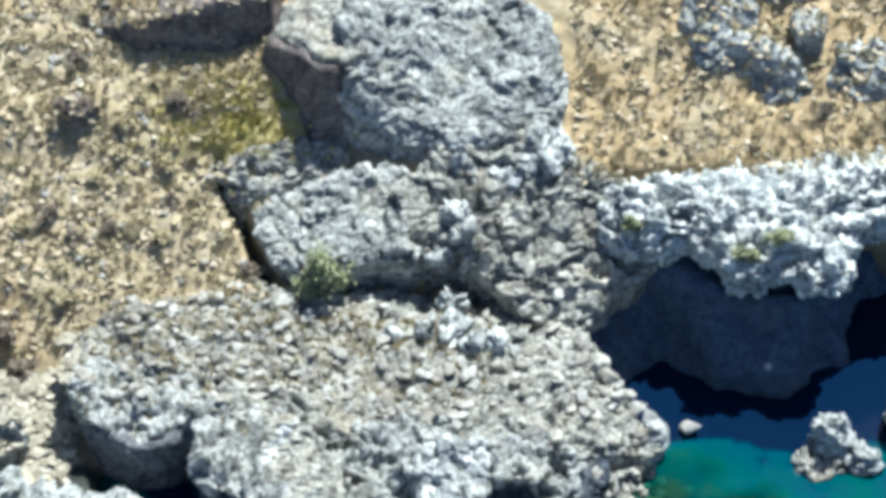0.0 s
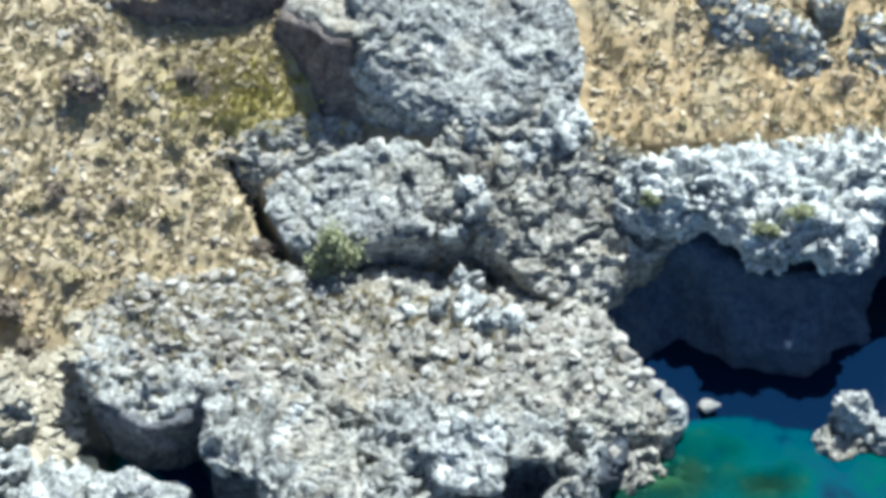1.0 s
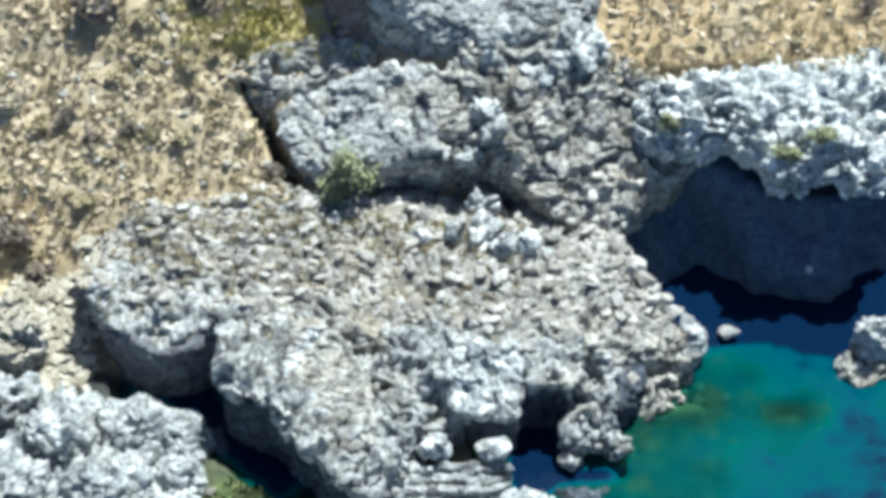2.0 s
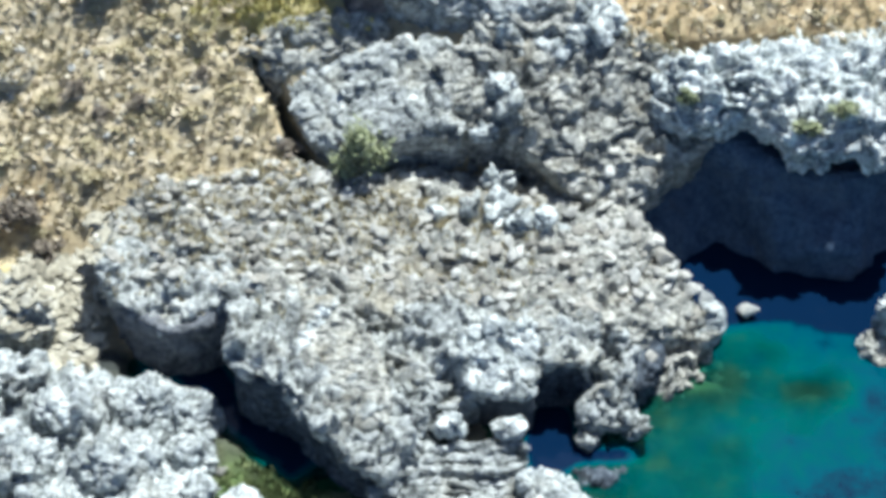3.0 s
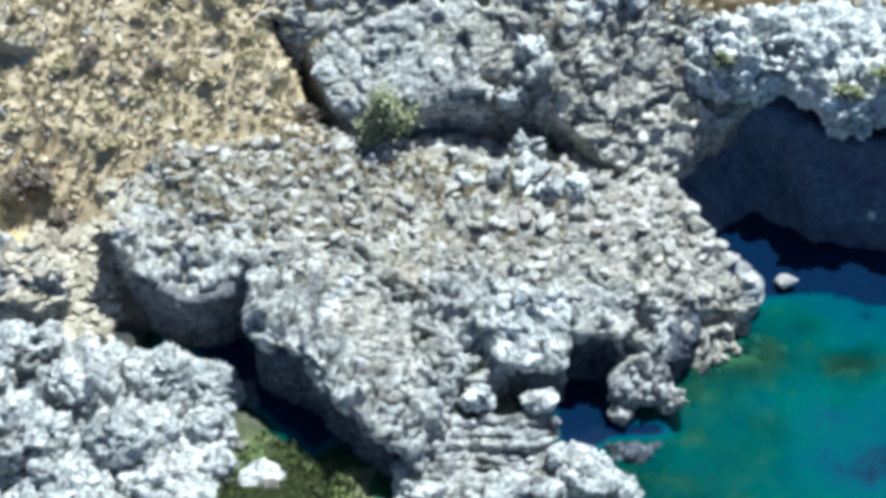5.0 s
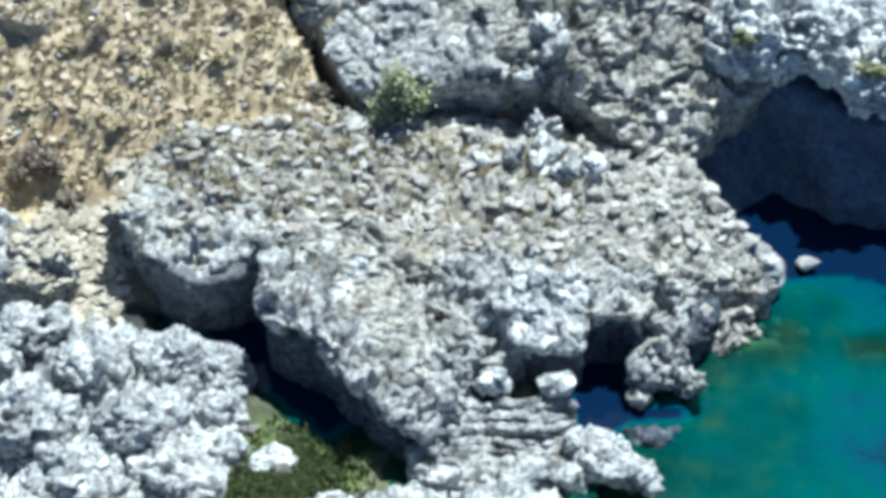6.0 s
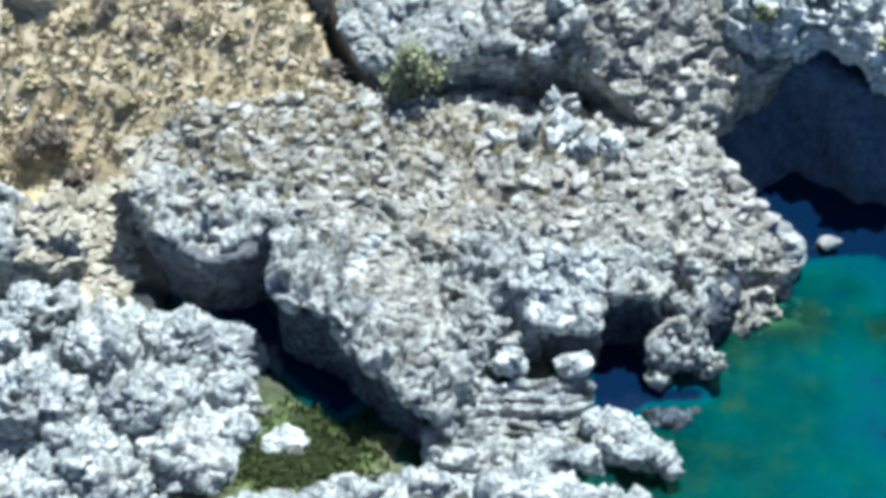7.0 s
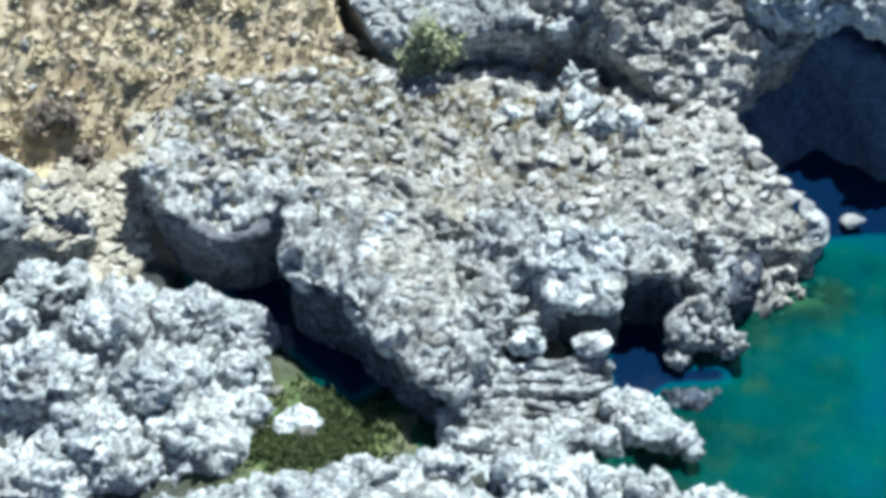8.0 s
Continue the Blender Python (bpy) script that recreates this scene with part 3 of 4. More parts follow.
def great_boulder():
    rock = thing("great_boulder", (-1, 58, 5), "huge grey limestone boulder with a shaded flank on the slope", "boulder")
    # flank: shade put into the face's colour, the sunlit top left pale
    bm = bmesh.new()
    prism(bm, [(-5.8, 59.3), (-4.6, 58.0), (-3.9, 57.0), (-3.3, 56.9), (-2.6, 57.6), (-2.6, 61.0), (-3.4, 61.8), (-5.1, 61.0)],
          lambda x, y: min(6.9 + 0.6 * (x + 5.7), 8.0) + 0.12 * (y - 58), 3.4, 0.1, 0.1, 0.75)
    craggy("flank", bm, BROWN_AND_SHADE, "smooth flank with its shade put into the brown colour", parent=rock, pits=0.0, big=0.12, crest=0.03, wave=1.4, blocks=0.02, block_size=1.2, grit=0.02, seed=14, side=0.4, soften=2)
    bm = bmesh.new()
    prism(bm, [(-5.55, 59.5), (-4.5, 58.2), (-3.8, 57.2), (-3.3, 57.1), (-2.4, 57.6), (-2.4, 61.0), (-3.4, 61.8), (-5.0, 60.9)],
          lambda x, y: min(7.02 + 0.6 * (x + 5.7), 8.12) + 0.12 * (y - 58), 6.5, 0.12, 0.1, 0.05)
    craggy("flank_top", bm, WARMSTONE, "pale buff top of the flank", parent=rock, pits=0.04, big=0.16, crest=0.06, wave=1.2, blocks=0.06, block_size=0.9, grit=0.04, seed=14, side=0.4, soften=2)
    bm = bmesh.new()
    prism(bm, [(-3.55, 58.4), (-3.4, 56.9), (-2.6, 56.3), (-1.4, 56.1), (1.0, 55.7), (2.8, 55.9), (3.8, 56.7), (4.1, 58.2), (3.6, 60.2), (1.5, 61.6), (-2.6, 61.6)],
          lambda x, y: 6.0 + 0.66 * min(y - 56.2, 3.2) + 1.3 * float(smooth(-0.6, -3.2, x)) * float(smooth(55.9, 57.2, y)) - 0.35 * float(smooth(1.5, 3.8, x)), 3.4, 0.35, 0.5, 0.0)
    craggy("crown", bm, LIMESTONE, "pale pitted crown", parent=rock, big=0.26, crest=0.06, wave=1.1, blocks=0.055, block_size=0.45, grit=0.045, seed=15, voxel=0.065, pits=0.08)
    bm = bmesh.new()
    prism(bm, [(0.2, 56.2), (0.4, 55.0), (2.0, 54.7), (3.6, 55.2), (4.3, 56.0), (3.8, 57.0), (1.5, 57.2)], lambda x, y: 5.1 + 0.6 * (y - 55.2), 3.0, 0.3, 0.4, 0.2)
    craggy("lower_lobe", bm, BLEACHED, "pale broken lower lobe", parent=rock, big=0.3, crest=0.15, wave=1.0, blocks=0.12, block_size=0.7, grit=0.07, seed=16)


def cave_cliff():
    rock = thing("sea_cliff", (11, 54, 0), "bleached limestone cliff overhanging a dark sea cave", "cliff")
    bm = bmesh.new()

    def top(x, y):
        return 4.6 + 0.30 * (y - 51.6) - 0.5 * float(smooth(7.0, 5.0, x))

    prism(bm, [(4.9, 53.3), (5.7, 52.7), (6.7, 52.6), (7.5, 52.9), (8.3, 52.3), (8.7, 51.4), (9.7, 51.3), (10.8, 51.4), (12.1, 50.9), (12.6, 51.8), (13.0, 53.2),
               (14.6, 54.1), (17.5, 54.5), (21, 54.1), (21, 56.2), (12.5, 55.7), (10.0, 55.4), (7.0, 55.2), (5.2, 55.0)], top, 3.45, 0.95, 0.6)
    craggy("cap", bm, WHITESTONE, "white sharp-edged overhanging cap", parent=rock, big=0.25, crest=0.15, wave=1.0, blocks=0.13, block_size=0.5, grit=0.06, seed=22, voxel=0.065)
    # wall below the cap, coloured navy to carry the cave's shade
    bm = bmesh.new()
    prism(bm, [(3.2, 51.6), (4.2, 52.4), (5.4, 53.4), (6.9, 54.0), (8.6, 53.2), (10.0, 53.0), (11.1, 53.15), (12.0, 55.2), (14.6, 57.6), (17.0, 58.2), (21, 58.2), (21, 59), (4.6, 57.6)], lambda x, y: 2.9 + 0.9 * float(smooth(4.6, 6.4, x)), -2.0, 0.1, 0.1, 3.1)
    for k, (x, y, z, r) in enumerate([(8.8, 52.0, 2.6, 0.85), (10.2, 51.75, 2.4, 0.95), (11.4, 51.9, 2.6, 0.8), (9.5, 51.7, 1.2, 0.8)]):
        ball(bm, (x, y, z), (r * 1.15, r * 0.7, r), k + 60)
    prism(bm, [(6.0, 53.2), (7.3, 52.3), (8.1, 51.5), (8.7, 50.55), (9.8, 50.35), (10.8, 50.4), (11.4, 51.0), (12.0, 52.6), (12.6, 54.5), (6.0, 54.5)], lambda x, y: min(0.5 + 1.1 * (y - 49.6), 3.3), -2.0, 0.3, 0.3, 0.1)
    craggy("cave_wall", bm, SHADEROCK, "recessed wall of rounded hollows, the cave's blue shade put into its colour", parent=rock, voxel=0.08, big=0.55, crest=0.14, wave=2.4, blocks=0.05, block_size=1.4, grit=0.015, seed=23, side=1.0, soften=9, pits=0.0)


def left_outcrop():
    rock = thing("shore_outcrop", (-11, 43, 0), "pale jagged limestone outcrop at the waterside", "rock")
    bm = bmesh.new()
    prism(bm, [(-19, 46.2), (-19, 37.8), (-13.7, 38.2), (-10.4, 39.2), (-8.6, 39.7), (-8.0, 40.5), (-7.9, 42.2), (-8.8, 43.1), (-8.9, 44.0), (-9.6, 44.8), (-10.4, 45.5), (-12, 46.0)],
          lambda x, y: 0.5 + 0.03 * (y - 42), -1.4, 0.4, 0.3, 0.2)
    craggy("base", bm, BLEACHED, parent=rock, big=0.4, crest=0.16, wave=1.2, blocks=0.12, block_size=0.45, grit=0.06, seed=31, voxel=0.065, soften=2)
    knobs = [("knob", (-9.7, 44.6, 0.55), 1.15, 10), ("knob", (-11.7, 44.2, 0.6), 1.1, 11), ("knob", (-10.2, 42.3, 0.55), 1.35, 12), ("knob", (-13.3, 42.4, 0.6), 1.4, 13),
             ("knob", (-12.0, 40.6, 0.45), 1.2, 14), ("knob", (-15.2, 44.0, 0.8), 1.4, 15), ("spike", (-8.2, 43.7, 0.45), 0.55, 16), ("knob", (-8.2, 41.6, 0.3), 0.75, 17), ("knob", (-13.6, 45.4, 0.7), 1.0, 18),
             ("knob", (-9.5, 40.9, 0.35), 0.95, 19), ("knob", (-11.1, 39.9, 0.35), 1.0, 20), ("knob", (-13.2, 39.3, 0.4), 1.1, 21), ("knob", (-8.7, 40.3, 0.4), 0.7, 23), ("knob", (-8.3, 42.9, 0.4), 0.7, 25), ("knob", (-8.3, 44.4, 0.35), 0.75, 27)]
    for name, at, r, seed in knobs:
        bm = bmesh.new()
        ball(bm, at, (r, r * 0.85, r * 0.75), seed)
        craggy(name, bm, BLEACHED, parent=rock, voxel=0.055, big=0.26, crest=0.08, wave=0.9, blocks=0.105, block_size=0.42, grit=0.05, seed=seed + 80, soften=2, pits=0.05)


def front_ledge():
    rock = thing("rock_ledge", (0, 42, 0), "stepped grey limestone ledge at the water's edge", "rock")
    for k in range(6):
        bm = bmesh.new()
        y, z = 42.8 - 0.30 * k - 0.12 * math.sin(3.1 * k), 0.78 - 0.11 * k - 0.07 * math.sin(2.3 * k)
        prism(bm, [(-2.5 + 0.06 * k, y + 0.3), (-2.3 + 0.2 * math.sin(k), y - 0.05), (-0.9, y + 0.12 * math.sin(2 * k)), (0.2, y - 0.1), (0.95 - 0.15 * (k % 3), y + 0.05), (1.05, y + 0.3)],
              lambda x, v: z + 0.05 * math.sin(1.7 * x + k), -1.2, 0.06, 0.06)
        craggy("slab", bm, LIMESTONE, parent=rock, voxel=0.045, big=0.1, crest=0.06, wave=0.6, blocks=0.06, block_size=0.5, grit=0.035, seed=101 + k, soften=1, pits=0.04, stretch=(0.6, 1.5, 1.5))
    bm = bmesh.new()
    prism(bm, [(-3.0, 42.1), (-3.3, 40.9), (-2.8, 40.5), (-0.5, 40.6), (1.2, 40.6), (1.2, 41.4), (-1.0, 41.4), (-2.3, 42.3)], lambda x, y: 0.42 + 0.06 * math.sin(2.1 * x), -1.2, 0.15, 0.15)
    craggy("foot", bm, BLEACHED, parent=rock, voxel=0.05, big=0.15, crest=0.1, wave=0.7, blocks=0.1, block_size=0.4, grit=0.04, seed=110, strata=0.05, stretch=(0.6, 1.6, 1.6))
    bm = bmesh.new()
    prism(bm, [(0.7, 42.0), (1.0, 41.1), (2.0, 40.6), (3.0, 40.4), (3.3, 40.9), (2.8, 41.5), (2.0, 42.2), (1.3, 42.3)], lambda x, y: 0.8 - 0.12 * (x - 1.5), 0.05, 0.25, 0.3)
    prism(bm, [(0.8, 42.0), (1.2, 41.4), (2.2, 41.0), (2.8, 41.0), (2.5, 41.6), (1.8, 42.1)], 0.5, -1.5, 0.1, 0.1)
    craggy("end_block", bm, BLEACHED, "pale overhanging end block", parent=rock, voxel=0.05, big=0.16, crest=0.08, wave=0.8, blocks=0.1, block_size=0.45, grit=0.04, seed=45, pits=0.04, stretch=(0.7, 1.4, 1.4))
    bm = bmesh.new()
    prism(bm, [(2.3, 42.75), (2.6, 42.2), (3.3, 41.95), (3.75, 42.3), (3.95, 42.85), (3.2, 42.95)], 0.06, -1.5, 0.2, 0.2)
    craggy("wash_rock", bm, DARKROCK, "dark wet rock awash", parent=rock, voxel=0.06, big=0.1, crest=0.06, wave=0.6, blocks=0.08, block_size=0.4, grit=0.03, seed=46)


def front_rocks():
    rock = thing("shore_shelf", (-2, 38, 0), "pale pitted limestone shelf lapped by the sea", "rock")
    bm = bmesh.new()
    prism(bm, [(-2.6, 40.7), (-5.6, 40.0), (-9.0, 39.2), (-12, 37.4), (-12, 34.0), (6.0, 34.0), (5.6, 37.6), (4.2, 38.9), (2.4, 39.6), (0.6, 40.4)],
          0.40, -1.6, 0.3, 0.3, 0.3)
    craggy("base", bm, BLEACHED, parent=rock, big=0.4, crest=0.1, wave=1.1, blocks=0.12, block_size=0.45, grit=0.05, seed=52, voxel=0.065, soften=2)
    for k, (x, y, r) in enumerate(((-7.6, 39.0, 0.7), (-5.2, 39.5, 0.8), (-3.1, 40.0, 0.7), (-0.9, 39.7, 0.8), (1.3, 39.3, 0.75), (3.2, 38.7, 0.7))):
        bm = bmesh.new()
        ball(bm, (x, y, 0.25), (r * 1.2, r * 0.8, r * 0.6), 70 + k)
        craggy("lobe", bm, BLEACHED, parent=rock, big=0.2, crest=0.09, wave=0.9, blocks=0.13, block_size=0.6, grit=0.045, seed=160 + k, voxel=0.055, soften=2)


def small_masses():
    stack = thing("sea_stack", (11.9, 47.8, 0), "small ochre and grey rock standing in the sea", "rock")
    for name, at, size, seed in (("peak", (11.9, 47.9, 0.45), (0.72, 0.66, 1.1), 1), ("shoulder", (12.75, 47.4, 0.1), (0.65, 0.55, 0.62), 2), ("skirt", (11.5, 47.3, -0.15), (0.95, 0.7, 0.42), 3)):
        bm = bmesh.new()
        ball(bm, at, size, seed)
        craggy(name, bm, WARMSTONE if name == "skirt" else BLEACHED, parent=stack, voxel=0.055, big=0.2, crest=0.07, wave=0.7, blocks=0.09, block_size=0.45, grit=0.04, seed=61 + seed)
    bm = bmesh.new()
    ball(bm, (14.5, 49.2, 0.5), (0.8, 0.8, 1.2), 4)
    craggy("cave_stack", bm, LIMESTONE, "grey rock standing in the cave's dark water", "rock", voxel=0.07, big=0.2, crest=0.16, wave=0.7, seed=65)
    bm = bmesh.new()
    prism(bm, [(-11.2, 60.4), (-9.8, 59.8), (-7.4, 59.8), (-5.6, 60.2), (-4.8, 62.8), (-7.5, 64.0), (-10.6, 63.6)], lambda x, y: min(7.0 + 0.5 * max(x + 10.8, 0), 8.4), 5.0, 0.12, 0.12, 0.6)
    craggy("brown_boulder", bm, BROWN_AND_SHADE, "large brown boulder with a smooth shaded face on the slope", "boulder", big=0.12, crest=0.05, wave=1.4, blocks=0.03, grit=0.03, seed=71, pits=0.0)
    bm = bmesh.new()
    ball(bm, (-14.7, 55.9, 3.6), (1.0, 1.2, 0.75), 9)
    craggy("bare_boulder", bm, TANROCK, "smooth bare tan boulder on the slope", "boulder", big=0.12, crest=0.03, blocks=0.03, grit=0.02, seed=91, pits=0.0)
    cluster = thing("rock_cluster", (10, 59.5, 6), "low cluster of grey rocks in the dry grass", "rock")
    for k, (outline, up) in enumerate([([(7.7, 59.6), (8.4, 58.2), (10.0, 58.6), (10.2, 60.6), (9.4, 62.4), (8.0, 61.6)], 0.4), ([(9.4, 58.4), (10.4, 57.3), (11.8, 57.5), (11.6, 58.8), (10.6, 59.2)], 0.35),
                                       ([(10.0, 60.6), (11.4, 60.2), (12.6, 61.2), (12.4, 63.0), (10.4, 63.4)], 0.5), ([(12.2, 57.8), (13.6, 57.2), (14.8, 57.8), (14.4, 59.2), (12.8, 59.0)], 0.3)]):
        bm = bmesh.new()
        prism(bm, outline, lambda x, y: hill_z(x, y) + up + 0.1, 3.6, 0.5, 0.35, 0.3)
        craggy("rock", bm, BLEACHED, parent=cluster, big=0.25, crest=0.08, wave=0.9, blocks=0.08, block_size=0.5, grit=0.05, seed=77 + k)
    bm = bmesh.new()
    prism(bm, [(11.2, 59.3), (11.4, 58.7), (12.2, 58.7), (12.4, 59.9), (11.4, 60.3)], 8.0, 4.5, 0.12, 0.12)
    craggy("upright_block", bm, LIMESTONE, "squared block with a shaded side", parent=cluster, voxel=0.06, big=0.1, crest=0.06, blocks=0.05, grit=0.03, seed=82)
    bm = bmesh.new()
    ball(bm, (-11.8, 57.7, 5.5), (0.68, 0.6, 0.6), 6)
    craggy("dark_boulder", bm, BROWN_AND_SHADE, "small dark boulder half sunk in the slope", "boulder", voxel=0.06, big=0.15, crest=0.06, blocks=0.06, grit=0.04, seed=83)
    bm = bmesh.new()
    prism(bm, [(-18, 49.4), (-18, 46.6), (-14.5, 46.8), (-13.0, 46.9), (-12.6, 47.4), (-13.2, 48.2), (-15.0, 49.0)], lambda x, y: 1.6 + 0.4 * (y - 47.0) - 0.35 * max(x + 13.6, 0), -0.6, 0.2, 0.15, -0.1)
    craggy("shore_block", bm, LIMESTONE, "slanting grey limestone block above the shore", "rock", big=0.2, crest=0.14, wave=1.0, blocks=0.1, grit=0.06, seed=88)


promontory()
middle_outcrop()
great_boulder()
cave_cliff()
left_outcrop()
front_ledge()
front_rocks()
small_masses()


# ---------- loose stones, grass and bushes ----------
from mathutils.bvhtree import BVHTree


def skin():
    """One search tree over the ground and all rock masses."""
    verts, faces = [], []
    for ob in SOLIDS + [bpy.data.objects["ground"]]:
        me = ob.data
        co = np.empty(len(me.vertices) * 3)
        me.vertices.foreach_get("co", co)
        base = len(verts)
        verts.extend(map(tuple, co.reshape(-1, 3)))
        faces.extend(tuple(base + i for i in f.vertices) for f in me.polygons if ob.name != "ground" or (abs(co[3 * f.vertices[0]]) < 22 and 33 < co[3 * f.vertices[0] + 1] < 70))
    return BVHTree.FromPolygons(verts, faces)


TREE = skin()
rng = random.Random(11)


def drop(x, y):
    place, normal, _, _ = TREE.ray_cast(Vector((x, y, 30)), Vector((0, 0, -1)))
    return place, normal


def hull_stone(seed, flat=0.6, points=13):
    """A broken, angular stone about 1 m across: the hull of a handful of points."""
    r = random.Random(seed)
    bm = bmesh.new()
    for _ in range(points):
        v = Vector((r.gauss(0, 1), r.gauss(0, 1), r.gauss(0, 1))).normalized() * r.uniform(0.42, 0.58)
        bm.verts.new((v.x * r.uniform(0.9, 1.2), v.y * 0.85, v.z * flat))
    made = bmesh.ops.convex_hull(bm, input=bm.verts[:])
    loose = [v for v in bm.verts if not v.link_faces]
    bmesh.ops.delete(bm, geom=loose, context="VERTS")
    bmesh.ops.bevel(bm, geom=bm.edges[:], offset=0.035, segments=1, affect="EDGES")
    return bm


def stone_material(name, stops):
    m, nodes, links, bsdf = shader(name)
    chance = nodes.new("ShaderNodeObjectInfo").outputs["Random"]
    island = nodes.new("ShaderNodeNewGeometry")
    add = nodes.new("ShaderNodeMath")
    links.new(chance, add.inputs[0])
    links.new(island.outputs["Random Per Island"], add.inputs[1])
    part = nodes.new("ShaderNodeMath")
    part.operation = "FRACT"
    links.new(add.outputs[0], part.inputs[0])
    tone = ramp(nodes, links, part.outputs[0], stops)
    spots = ramp(nodes, links, noise_of(nodes, links, island.outputs["Position"], 7, 5, 0.7), [(0.35, (0.55, 0.55, 0.55)), (0.6, (1.1, 1.1, 1.08))])
    links.new(mixed(nodes, links, 1.0, tone, spots, "MULTIPLY"), bsdf.inputs["Base Color"])
    bsdf.inputs["Roughness"].default_value = 0.9
    bumped(nodes, links, bsdf, noise_of(nodes, links, island.outputs["Position"], 14, 5, 0.7), 0.6, 0.03)
    return m


STONE = stone_material("loose_stone", [(0.0, (0.17, 0.16, 0.135)), (0.3, (0.30, 0.285, 0.25)), (0.7, (0.405, 0.395, 0.36)), (1.0, (0.475, 0.475, 0.445))])
TANSTONE = stone_material("earthy_stone", [(0.0, (0.27, 0.215, 0.14)), (0.3, (0.43, 0.355, 0.24)), (0.7, (0.52, 0.44, 0.31)), (1.0, (0.58, 0.52, 0.40))])
BUFFSTONE = stone_material("buff_stone", [(0.0, (0.21, 0.19, 0.14)), (0.3, (0.35, 0.32, 0.245)), (0.7, (0.43, 0.40, 0.315)), (1.0, (0.52, 0.495, 0.42))])
STONES = []
for k in range(10):
    bm = hull_stone(k, 0.45 + 0.03 * k)
    me = bpy.data.meshes.new("loose_stone")
    bm.to_mesh(me)
    bm.free()
    me.materials.append(STONE)
    STONES.append(me)


def stone(name, x, y, size, label, group, tilt=20, sink=0.12, category="stone"):
    place, normal = drop(x, y)
    if place is None:
        return
    ob = new(name, rng.choice(STONES))
    ob.matrix_world = pose(place.x, place.y, place.z + size * sink, rng.uniform(-tilt, tilt), rng.uniform(-tilt, tilt), rng.uniform(0, 360)) @ Matrix.Diagonal((size, size, size * rng.uniform(0.8, 1.2), 1))
    tagged(ob, label, category, group)


def gravel(name, count, region, sizes, label, seed, material=None):
    """Very many small stones as one mesh."""
    r = random.Random(seed)
    shapes = []
    for me in STONES[:6]:
        co = np.empty(len(me.vertices) * 3)
        me.vertices.foreach_get("co", co)
        shapes.append((co.reshape(-1, 3), [tuple(f.vertices) for f in me.polygons]))
    verts, faces, base = [], [], 0
    for _ in range(count):
        x, y = region(r)
        place, normal = drop(x, y)
        if place is None or normal.z < 0.35:
            continue
        co, fs = r.choice(shapes)
        size = r.uniform(*sizes) ** 1.0
        m = np.array(pose(place.x, place.y, place.z + 0.02 * size, r.uniform(-25, 25), r.uniform(-25, 25), r.uniform(0, 360)) @ Matrix.Diagonal((size * r.uniform(0.8, 1.5), size, size * r.uniform(0.35, 0.75), 1)))
        verts.append(co @ m[:3, :3].T + m[:3, 3])
        faces.extend(tuple(base + i for i in f) for f in fs)
        base += len(co)
    me = bpy.data.meshes.new(name)
    me.from_pydata(np.concatenate(verts).tolist(), [], faces)
    me.materials.append(material or STONE)
    me.update()
    tagged(new(name, me), label, "stones", kind="stuff")


def on_plateau(r):
    while True:
        x, y = r.uniform(-11, 6.2), r.uniform(46.3, 51.8)
        if y > 46.4 + 0.25 * abs(x - 1) - (1.2 if x < -5 else 0) and y < 51.9 - 1.0 * max(0, x - 3.5):
            return x, y


def on_slope(r):
    while True:
        x, y = r.uniform(-15.8, -4.6), r.uniform(49.6, 61.5)
        if x < -7.2 + (57 - y) * 0.35 and y > 51.5 - 0.3 * max(0, -11 - x):
            return x, y


def on_far_slope(r):
    return r.uniform(4.2, 15.5), r.uniform(55.0, 64.0)


def below_boulders(r):
    return r.uniform(-9.0, -5.6), r.uniform(57.6, 60.2)


def by_shore(r):
    return r.uniform(-14.2, -11.2), r.uniform(46.2, 50.6)


gravel("plateau_gravel", 800, on_plateau, (0.12, 0.5), "broken pale stones strewn over the headland", 3)
gravel("slope_gravel", 1700, on_slope, (0.09, 0.36), "pale stones strewn through the dry grass", 4, TANSTONE)
gravel("shore_gravel", 750, by_shore, (0.14, 0.6), "buff stones wedged between the headland and the shore rocks", 6, BUFFSTONE)
gravel("far_slope_gravel", 1500, on_far_slope, (0.08, 0.34), "small stones strewn over the ochre slope", 5, TANSTONE)
gravel("upper_slope_gravel", 330, below_boulders, (0.09, 0.34), "pale stones strewn below the brown boulder", 15, TANSTONE)
for k in range(110):
    x, y = on_plateau(rng)
    stone("loose_stone", x, y, rng.uniform(0.30, 0.58), "pale angular limestone lying on the headland", "stones on the headland")
for k in range(90):
    x, y = on_slope(rng)
    stone("loose_stone", x, y, rng.uniform(0.26, 0.52), "pale stone half buried in the dry slope", "stones on the slope", sink=0.02)

